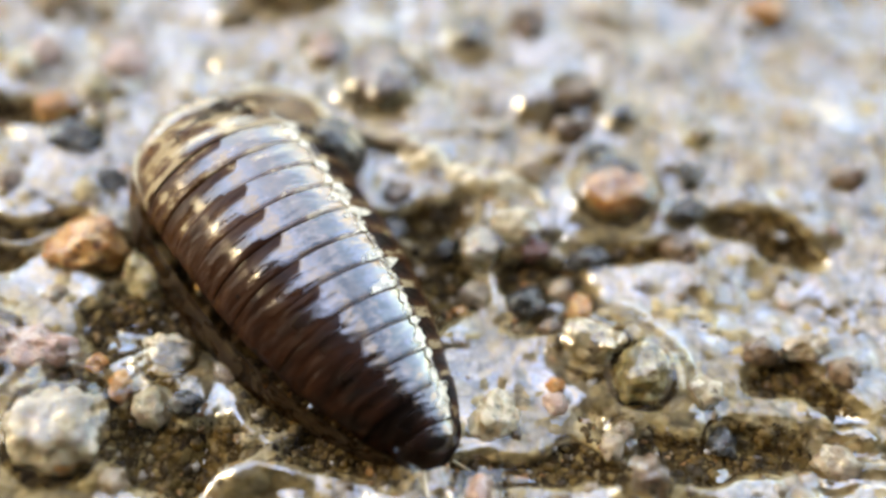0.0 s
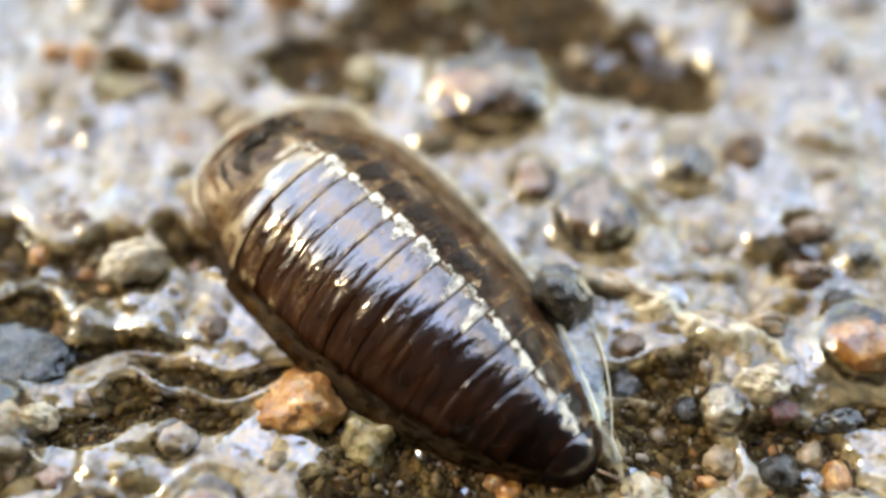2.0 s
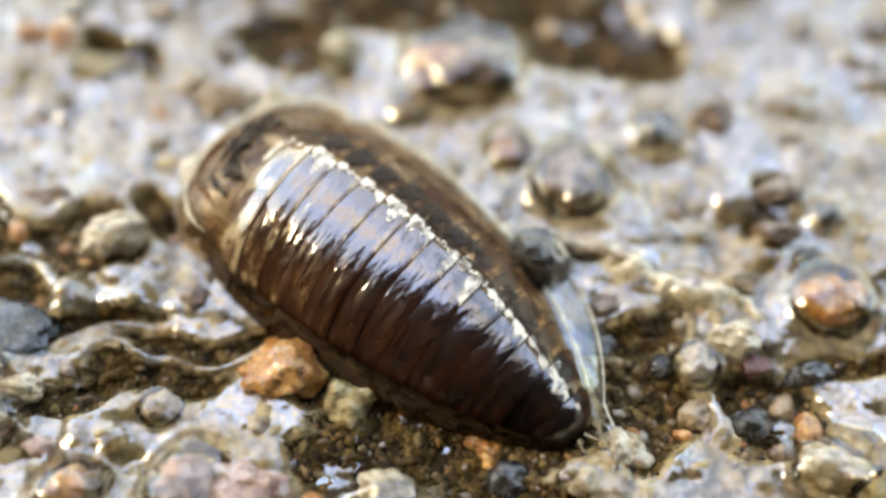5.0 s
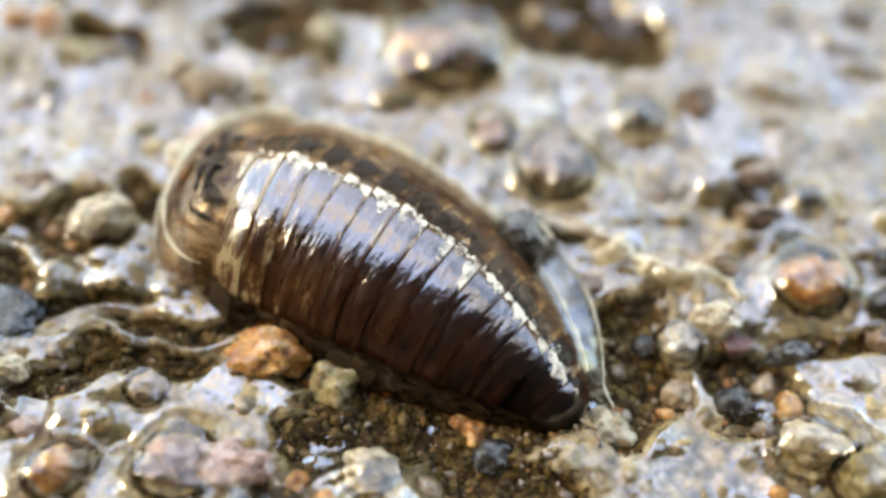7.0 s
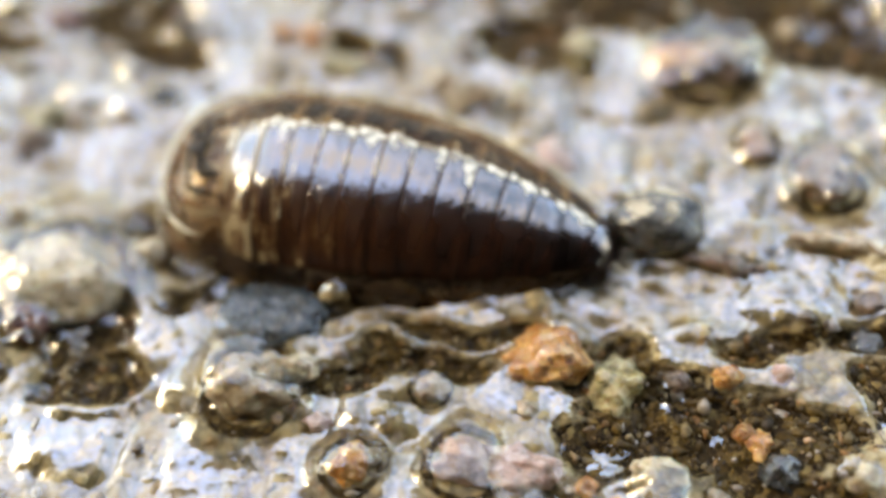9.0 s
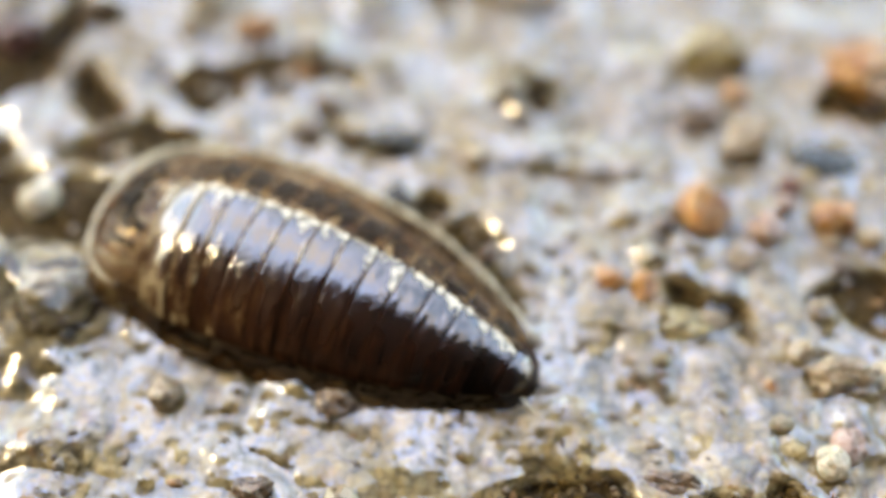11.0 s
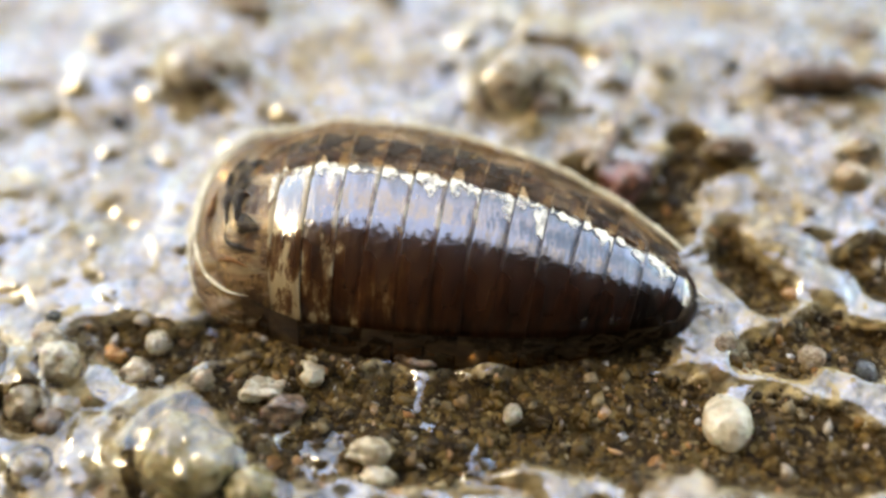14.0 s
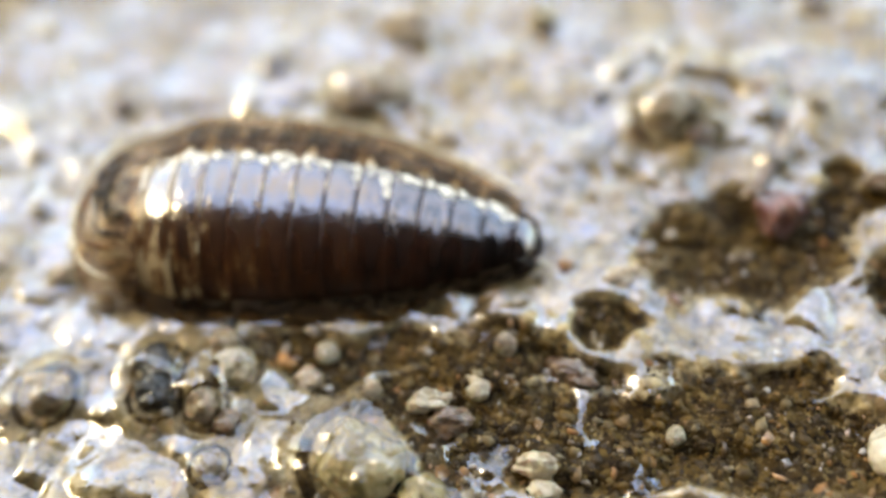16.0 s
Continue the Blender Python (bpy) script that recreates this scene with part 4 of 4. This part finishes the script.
def place_tone(ob, tone, rear=9, gloss=1.0):
    me = ob.data
    co = np.array([v.co for v in me.vertices])
    crest = co[:, 2] / co[:, 2].max()
    back = co[:, 0] > rear * MM
    crest = np.where(back & (crest < 0.72), 0.0, np.where(back & (crest < 0.96), 0.55, crest))
    crest = np.where((co[:, 0] < -0.22 * MM) & (crest < 0.86) & (rear < 1), 0.0, crest)
    # a row of dark knobs and tan gaps runs along the far side of the crest
    over = co[:, 1] / co[:, 1].max()
    knobs = (over > 0.30) & (over < 0.62)
    step = np.where(co[:, 0] < 0.02 * MM, 0.95, 0.10)
    hem = (co[:, 0] > 0.28 * MM) & (crest > 0.8) & (rear < 1)   # pale hind margin of a plate on the back
    tones = np.where(knobs, step, np.where(over >= 0.62, 0.25, tone))
    me.attributes.new("tone", "FLOAT", "POINT").data.foreach_set("value", np.where(hem & ~knobs, 0.35 * tone - 0.12, tones))
    crest = np.where(hem, 0.60, crest)
    # the far flank lies under the water film and has no gloss of its own
    me.attributes.new("crest", "FLOAT", "POINT").data.foreach_set("value", np.where(co[:, 1] > 0.36 * co[:, 1].max(), 0.0, crest * gloss))


def plate(i):
    """One overlapping back plate, raised at its hind edge."""
    s0, s1 = 0.10 + 0.84 * i / PLATES, 0.10 + 0.84 * (i + 1) / PLATES
    mid = (s0 + s1) / 2
    bm = bmesh.new()
    rows = []
    for u, lift in ((-0.12, 0.982), (0.0, 0.99), (0.12, 0.997), (0.45, 1.0), (0.75, 1.003), (0.95, 1.004), (1.01, 1.002), (1.04, 0.993)):
        s = s0 + (s1 - s0) * u
        lift = 1 + (lift - 1) * (1 - 0.55 * i / PLATES)
        rows.append(arch(bm, (s - mid) * LONG, half_width(s) * lift, height_at(s) * lift))
    bridge(bm, rows)
    lean = Matrix.Rotation(radians(random.Random(i + 3).uniform(-3.5, 3.5)), 3, "X")
    bmesh.ops.rotate(bm, cent=(0, 0, 0.6 * MM), matrix=lean, verts=bm.verts)
    bmesh.ops.recalc_face_normals(bm, faces=bm.faces)
    bmesh.ops.solidify(bm, geom=bm.faces[:], thickness=0.025 * MM)
    ob = part("back_plate", bm, SHELL, body)
    place_tone(ob, 0.02 + 0.93 * (i / (PLATES - 1)) ** 1.05, 0.25, (0.72, 0.88)[i] if i < 2 else 1.0)
    PIECES.append((ob, (mid - 0.5) * LONG, "shell"))
    return ob


for i in range(PLATES):
    plate(i)


def end_piece(name, s_from, s_to, tip, material, tone, label):
    """The head or the tail plate: a closed, rounded end."""
    bm = bmesh.new()
    mid = (s_from + s_to) / 2
    rows = []
    for k in range(9):
        u = k / 8
        s = s_from + (s_to - s_from) * u
        fall = math.sqrt(max(1 - (u * 0.985) ** 2, 0)) ** tip
        rows.append(arch(bm, (s - mid) * LONG, half_width(s_from) * fall * 0.97, height_at(s_from) * fall * 0.97))
    bridge(bm, rows)
    bm.faces.new(rows[-1])
    close_under(bm, rows)
    bmesh.ops.recalc_face_normals(bm, faces=bm.faces)
    ob = part(name, bm, material, body, label)
    place_tone(ob, tone)
    PIECES.append((ob, (mid - 0.5) * LONG, "shell"))
    return ob


end_piece("head", 0.125, 0.005, 1.0, HEAD, 0.1, "smooth grey brown translucent head shield")
end_piece("tail_plate", 0.935, 1.0, 1.2, SHELL, 0.9, "dark pointed tail plate")


def reach(s, side):
    """How far the water film spreads from the shell on one side, in millimetres."""
    s = min(1.0, max(0.0, s))
    out = 0.52 - 0.40 * max(0, s - 0.35) ** 1.3 / 0.57
    wave = 1 + 0.22 * noise.noise(Vector((s * 5, side * 3.0, 0.5))) + 0.10 * noise.noise(Vector((s * 13, side * 5.0, 2.5)))
    if side < 0:
        out = 0.36 * min(1, 0.05 + max(0, 0.97 - s) / 0.3)
    return out * (wave if s > 0.14 else 1 + (wave - 1) * s / 0.14)


def skirt(i):
    """The water drawn up along both flanks of one plate, rimmed by painted light."""
    s0, s1 = 0.10 + 0.84 * i / PLATES, 0.10 + 0.84 * (i + 1) / PLATES
    mid = (s0 + s1) / 2
    for side in (1, -1):
        bm, lip = bmesh.new(), bmesh.new()
        rows, edge = [], []
        for u in (-0.02, 0.25, 0.5, 0.75, 1.02):
            s = s0 + (s1 - s0) * u
            w, h = half_width(s), height_at(s)
            out = reach(s, side)
            row = []
            for k in range(13):
                a = math.pi / 2 * k / 12
                if side > 0:
                    # lies close on the shell at the crest, then falls in a hollow curve to the ground
                    y = w * 0.26 + (w * 0.74 + out) * math.sin(a)
                    z = -0.15 + (h * 0.966 + 0.12) * (0.72 * math.cos(a) + 0.28 * math.cos(a) ** 3)
                else:
                    q = k / 12
                    y, z = w * 0.985 + out * q, 0.42 * min(1, h) * (1 - q) ** 2 + 0.2 - 0.36 * q ** 6
                row.append(bm.verts.new(Vector(((s - mid) * LONG, side * y, z)) * MM))
            rows.append(row)
            if side < 0:
                continue
            r = 0.082 * (1 + 0.6 * noise.noise(Vector((s * 14, side * 7.0, 1.5)))) * min(1, (1.02 - s) * 8)
            edge.append([lip.verts.new(Vector(((s - mid) * LONG, side * (y - 0.03 + r * math.cos(b)), 0.34 + r * math.sin(b))) * MM) for b in (0, 1.05, 2.09, 3.14, 4.19, 5.24)])
        bridge(bm, rows)
        bmesh.ops.recalc_face_normals(bm, faces=bm.faces)
        ob = part("water_skirt", bm, FLANK if side > 0 else FOOT, body, "brownish clear water film along the flank")
        PIECES.append((ob, (mid - 0.5) * LONG, "far" if side > 0 else "near"))
        if side < 0:
            lip.free()
            continue
        for p, q in zip(edge, edge[1:]):
            for k in range(6):
                lip.faces.new((p[k], q[k], q[(k + 1) % 6], p[(k + 1) % 6]))
        bmesh.ops.recalc_face_normals(lip, faces=lip.faces)
        ob = part("foam_line", lip, RIM_LIGHT, body, "thin painted line of light at the water's edge")
        PIECES.append((ob, (mid - 0.5) * LONG, "far"))


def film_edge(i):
    """Painted cream glints in ragged patches where the water film meets a plate's crest."""
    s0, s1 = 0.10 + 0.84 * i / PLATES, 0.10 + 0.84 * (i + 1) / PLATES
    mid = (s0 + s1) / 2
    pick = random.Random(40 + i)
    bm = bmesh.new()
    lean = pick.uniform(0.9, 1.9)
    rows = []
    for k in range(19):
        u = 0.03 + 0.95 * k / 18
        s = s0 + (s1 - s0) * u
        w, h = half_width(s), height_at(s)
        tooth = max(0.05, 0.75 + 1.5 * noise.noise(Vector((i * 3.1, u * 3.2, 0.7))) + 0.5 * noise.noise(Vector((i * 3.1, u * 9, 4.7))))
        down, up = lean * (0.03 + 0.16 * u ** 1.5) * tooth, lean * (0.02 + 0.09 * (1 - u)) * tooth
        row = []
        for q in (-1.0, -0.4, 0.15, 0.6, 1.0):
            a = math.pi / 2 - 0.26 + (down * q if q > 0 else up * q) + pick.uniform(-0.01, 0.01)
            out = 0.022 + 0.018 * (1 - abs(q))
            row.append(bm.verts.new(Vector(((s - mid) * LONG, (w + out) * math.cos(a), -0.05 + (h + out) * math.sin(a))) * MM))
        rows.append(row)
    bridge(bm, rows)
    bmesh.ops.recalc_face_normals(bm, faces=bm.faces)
    ob = part("film_edge", bm, GLINT, body, "painted cream glints along the crest")
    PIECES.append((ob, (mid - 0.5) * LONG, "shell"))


def dark_band(i):
    """Dark, mottled skin seen in the film just beyond the crest of a plate."""
    s0, s1 = 0.10 + 0.84 * i / PLATES, 0.10 + 0.84 * (i + 1) / PLATES
    mid = (s0 + s1) / 2
    bm = bmesh.new()
    rows = []
    for k in range(9):
        s = s0 + (s1 - s0) * (0.02 + 0.96 * k / 8)
        w, h, out = half_width(s), height_at(s), reach(s, 1)
        wide = 0.24 + 0.14 * noise.noise(Vector((s * 22, 1.7, 3.3)))
        row = []
        for q in range(6):
            a = 0.12 + wide * q / 5
            row.append(bm.verts.new(Vector(((s - mid) * LONG, w * 0.26 + (w * 0.74 + out) * math.sin(a), -0.125 + (h * 0.966 + 0.12) * (0.72 * math.cos(a) + 0.28 * math.cos(a) ** 3))) * MM))
        rows.append(row)
    bridge(bm, rows)
    bmesh.ops.recalc_face_normals(bm, faces=bm.faces)
    ob = part("film_fold", bm, BAND, body, "dark mottled band in the water film")
    PIECES.append((ob, (mid - 0.5) * LONG, "far"))


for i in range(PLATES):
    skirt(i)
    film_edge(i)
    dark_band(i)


def hood():
    """The rounded bulge of water pushed along before the head, one with the films along the flanks."""
    bm = bmesh.new()
    rows, rim = [], []
    s_from, s_to = 0.165, -0.035
    mid = (s_from + s_to) / 2
    w0, h0 = half_width(s_from), height_at(s_from)
    steps = 16
    for k in range(steps + 1):
        u = math.sin(math.pi / 2 * k / steps)
        fall = max(1 - u ** 2.9, 0.0004) ** (1 / 2.5)
        x = (s_from + (s_to - s_from) * u - mid) * LONG
        far, near = (w0 + reach(s_from, 1)) * fall, (w0 + 0.20 * min(1, u * 4) + 0.02) * fall
        wave = 1 + 0.05 * noise.noise(Vector((k * 0.45, 2.2, 0.4)))
        row = []
        for j in range(33):
            a = math.pi * j / 32
            c, z = math.cos(a), math.sin(a)
            y = (far if c > 0 else near) * c * wave
            row.append(bm.verts.new(Vector((x, y, -0.12 + (h0 * 0.97 + 0.1) * fall ** 0.85 * (1 - 0.3 * u * u) * (0.72 * z + 0.28 * z ** 3 if c > 0 else z ** 0.9))) * MM))
        rows.append(row)
        rim.append((x, far * wave, near * wave))
    bridge(bm, rows)
    bmesh.ops.recalc_face_normals(bm, faces=bm.faces)
    ob = part("water_hood", bm, SCUM, body, "rounded brownish water bulge round the head")
    PIECES.append((ob, (mid - 0.5) * LONG, "hood"))
    lip = bmesh.new()
    edge = []
    outline = [Vector((x, far - 0.03, 0.34)) for x, far, near in rim] + [Vector((x, -near + 0.03, 0.30)) for x, far, near in rim[::-1]]
    for k, p in enumerate(outline):
        r = 0.095 * (1 + 0.5 * noise.noise(Vector((k * 0.5, 3.0, 1.5)))) * min(1, 0.02 + max(0, 25 - k) / 9)
        way = Vector((p.x * 0.6, p.y, 0)).normalized()
        edge.append([lip.verts.new((p + way * r * math.cos(b) + Vector((0, 0, r * math.sin(b)))) * MM) for b in (0, 1.05, 2.09, 3.14, 4.19, 5.24)])
    for p, q in zip(edge, edge[1:]):
        for k in range(6):
            lip.faces.new((p[k], q[k], q[(k + 1) % 6], p[(k + 1) % 6]))
    bmesh.ops.recalc_face_normals(lip, faces=lip.faces)
    ob = part("foam_line", lip, RIM_LIGHT, body, "thin painted line of light at the water's edge")
    PIECES.append((ob, (mid - 0.5) * LONG, "hood"))

    def fold(share, thick, material, first, last, label, sway):
        """A crease in the film that runs inside its outline at a share of its reach."""
        crease = bmesh.new()
        ring = []
        count = 40
        for k in range(count + 1):
            v = first + (last - first) * k / count      # -1 the near foot, 0 the tip, 1 the far foot
            f = share * (1 + sway * noise.noise(Vector((v * 3.0, share * 9, 0.3))))
            u = max(0.0, 1 - v * v) ** 0.5
            fall_out, fall_in = max(1 - u ** 2.9, 0.0004) ** (1 / 2.5), max(1 - (f * u) ** 2.9, 0.0004) ** (1 / 2.5)
            span = (w0 + reach(s_from, 1)) if v > 0 else (w0 + 0.22)
            c = min(0.97, f * fall_out / fall_in)
            z = math.sqrt(1 - c * c)
            p = Vector(((s_from + (s_to - s_from) * f * u - mid) * LONG, math.copysign(span * fall_in * c, v), 0.0))
            p.z = -0.06 + (h0 * 0.97 + 0.1) * fall_in ** 0.85 * (1 - 0.3 * (f * u) ** 2) * (0.72 * z + 0.28 * z ** 3 if v > 0 else z ** 0.9)
            r = thick * (1 + 0.7 * noise.noise(Vector((v * 6.0, share * 5, 2.5)))) * min(1, 0.1 + 6 * min(k, count - k) / count)
            way = Vector((p.x * 0.6 - 0.3, p.y, 0)).normalized()
            ring.append([crease.verts.new((p + way * r * math.cos(b) + Vector((0, 0, 0.55 * r * math.sin(b)))) * MM) for b in (0, 1.05, 2.09, 3.14, 4.19, 5.24)])
        for p, q in zip(ring, ring[1:]):
            for k in range(6):
                crease.faces.new((p[k], q[k], q[(k + 1) % 6], p[(k + 1) % 6]))
        bmesh.ops.recalc_face_normals(crease, faces=crease.faces)
        PIECES.append((part("film_fold", crease, material, body, label), (mid - 0.5) * LONG, "hood"))

    fold(0.36, 0.22, FOLD, -0.97, 0.90, "dark grey crease in the water film", 0.12)
    fold(0.52, 0.09, FOLD, -0.98, 0.70, "dark grey crease in the water film", 0.16)
    fold(0.68, 0.08, RUST, -0.97, 0.1, "rusty brown crease in the water film", 0.12)
    fold(0.86, 0.060, RIM_LIGHT, -0.97, 0.8, "thin pale crease in the water film", 0.06)


hood()


def tail_film():
    """The tongue of water the tail draws out sideways, its bright rim painted on."""
    bm, lip = bmesh.new(), bmesh.new()
    rows, edge = [], []
    first, last = 0.52, 1.03
    mid = (first + last) / 2
    for i in range(25):
        u = i / 24
        s = first + (last - first) * u
        inner = half_width(min(s, 0.99)) * 0.6
        y = half_width(min(s, 0.99)) + 0.12 + 0.62 * math.sin(math.pi * u) ** 1.2 + 0.30 * u * (1 - u ** 4)
        row = []
        for k in range(9):
            q = k / 8
            row.append(bm.verts.new(Vector(((s - mid) * LONG, inner + (y - inner) * q, 0.14 + 0.40 * (1 - q) ** 1.6 + 0.10 * (1 - q ** 6))) * MM))
        rows.append(row)
        r = 0.026 * (1 + 0.8 * noise.noise(Vector((i * 0.4, 5.0, 1.5))))
        edge.append([lip.verts.new(Vector(((s - mid) * LONG, y - 0.02 + r * math.cos(b), 0.20 + r * math.sin(b))) * MM) for b in (0, 1.05, 2.09, 3.14, 4.19, 5.24)])
    bridge(bm, rows)
    for p, q in zip(edge, edge[1:]):
        for k in range(6):
            lip.faces.new((p[k], q[k], q[(k + 1) % 6], p[(k + 1) % 6]))
    for b in (bm, lip):
        bmesh.ops.recalc_face_normals(b, faces=b.faces)
    PIECES.append((part("tail_film", bm, CLEAR, body, "clear tongue of water beside the tail"), (mid - 0.5) * LONG, "tongue"))
    PIECES.append((part("foam_line", lip, RIM_LIGHT, body, "thin painted line of light at the water's edge"), (mid - 0.5) * LONG, "tongue"))


tail_film()


def bristle(y, turn):
    """A short pale bristle at the tail."""
    bm = bmesh.new()
    bmesh.ops.create_cone(bm, cap_ends=True, segments=8, radius1=0.035 * MM, radius2=0.01 * MM, depth=0.4 * MM)
    bmesh.ops.rotate(bm, cent=(0, 0, 0), matrix=Matrix.Rotation(radians(80), 3, "Y"), verts=bm.verts)
    bmesh.ops.rotate(bm, cent=(0, 0, 0), matrix=Matrix.Rotation(radians(turn), 3, "Z"), verts=bm.verts)
    bmesh.ops.translate(bm, vec=(0.2 * MM, y * MM, 0.25 * MM), verts=bm.verts)
    ob = part("tail_bristle", bm, STONE["tan"], body, "short pinkish bristle")
    PIECES.append((ob, 0.5 * LONG, "shell"))


bristle(0.16, 20)
bristle(-0.16, -25)

def bent(s, k):
    """The pose of a piece at arc length s on a back that bends by k radians a millimetre."""
    if abs(k) < 1e-6:
        return pose(s * MM, 0, 0)
    return pose(math.sin(k * s) / k * MM, (1 - math.cos(k * s)) / k * MM, 0, 0, 0, math.degrees(k * s))


# seconds, roll of the shell in degrees, shift of the far film, of the hood and of the tail's tongue of water in millimetres
ROLL = [(0, -26, -0.35, 0.55, -1.2), (0.5, -24, -0.35, 0.5, -0.9), (1, -8, -0.2, 0.15, -0.1), (1.5, 0, -0.12, 0, 0), (3.5, 0, -0.12, 0, 0), (7, 0, -0.12, 0, 0), (7.5, 0, -0.10, 0, -0.35), (8, 0, -0.08, 0, -0.55),
        (8.5, 0, -0.07, 0, -0.9), (9.5, 0, -0.05, 0, -1.2), (10, 0, 0.0, -0.05, -1.2), (12.3, 0, 0.10, -0.05, -1.2), (13.3, 0, 0.13, -0.02, -0.6), (14, 0, 0.15, 0, -0.5), (15, 0, 0.22, -0.2, -1.2),
        (15.5, 0, 0.24, -0.3, -1.2), (16, 0, 0.20, -0.15, -1.2)]


def rolled(t):
    for (t0, *p), (t1, *q) in zip(ROLL, ROLL[1:]):
        if t <= t1:
            f = (t - t0) / (t1 - t0)
            return [a + (b - a) * f for a, b in zip(p, q)]
    return ROLL[-1][1:]


def motions():
    walk(dragged, [(t, pose(x * MM, y * MM, z * MM, 0, tilt, turn)) for t, x, y, z, tilt, turn in DRAG])
    walk(body, [(t, pose(x * MM, y * MM, 0, 0, 0, turn)) for t, x, y, turn, k, stretch in CRAWL])
    for ob, s, whose in PIECES:
        rows = []
        for t, x, y, turn, k, stretch in CRAWL:
            roll, slip, ahead, tongue = rolled(t)
            own = {"shell": pose(0, 0, 0, roll), "far": pose(0, slip * MM, 0, roll), "hood": pose(ahead * MM, 0, 0), "tongue": pose(0, tongue * MM, 0), "near": pose(0, 0, 0)}[whose]
            rows.append((t, bent(s * stretch, k) @ own))
        walk(ob, rows)


motions()
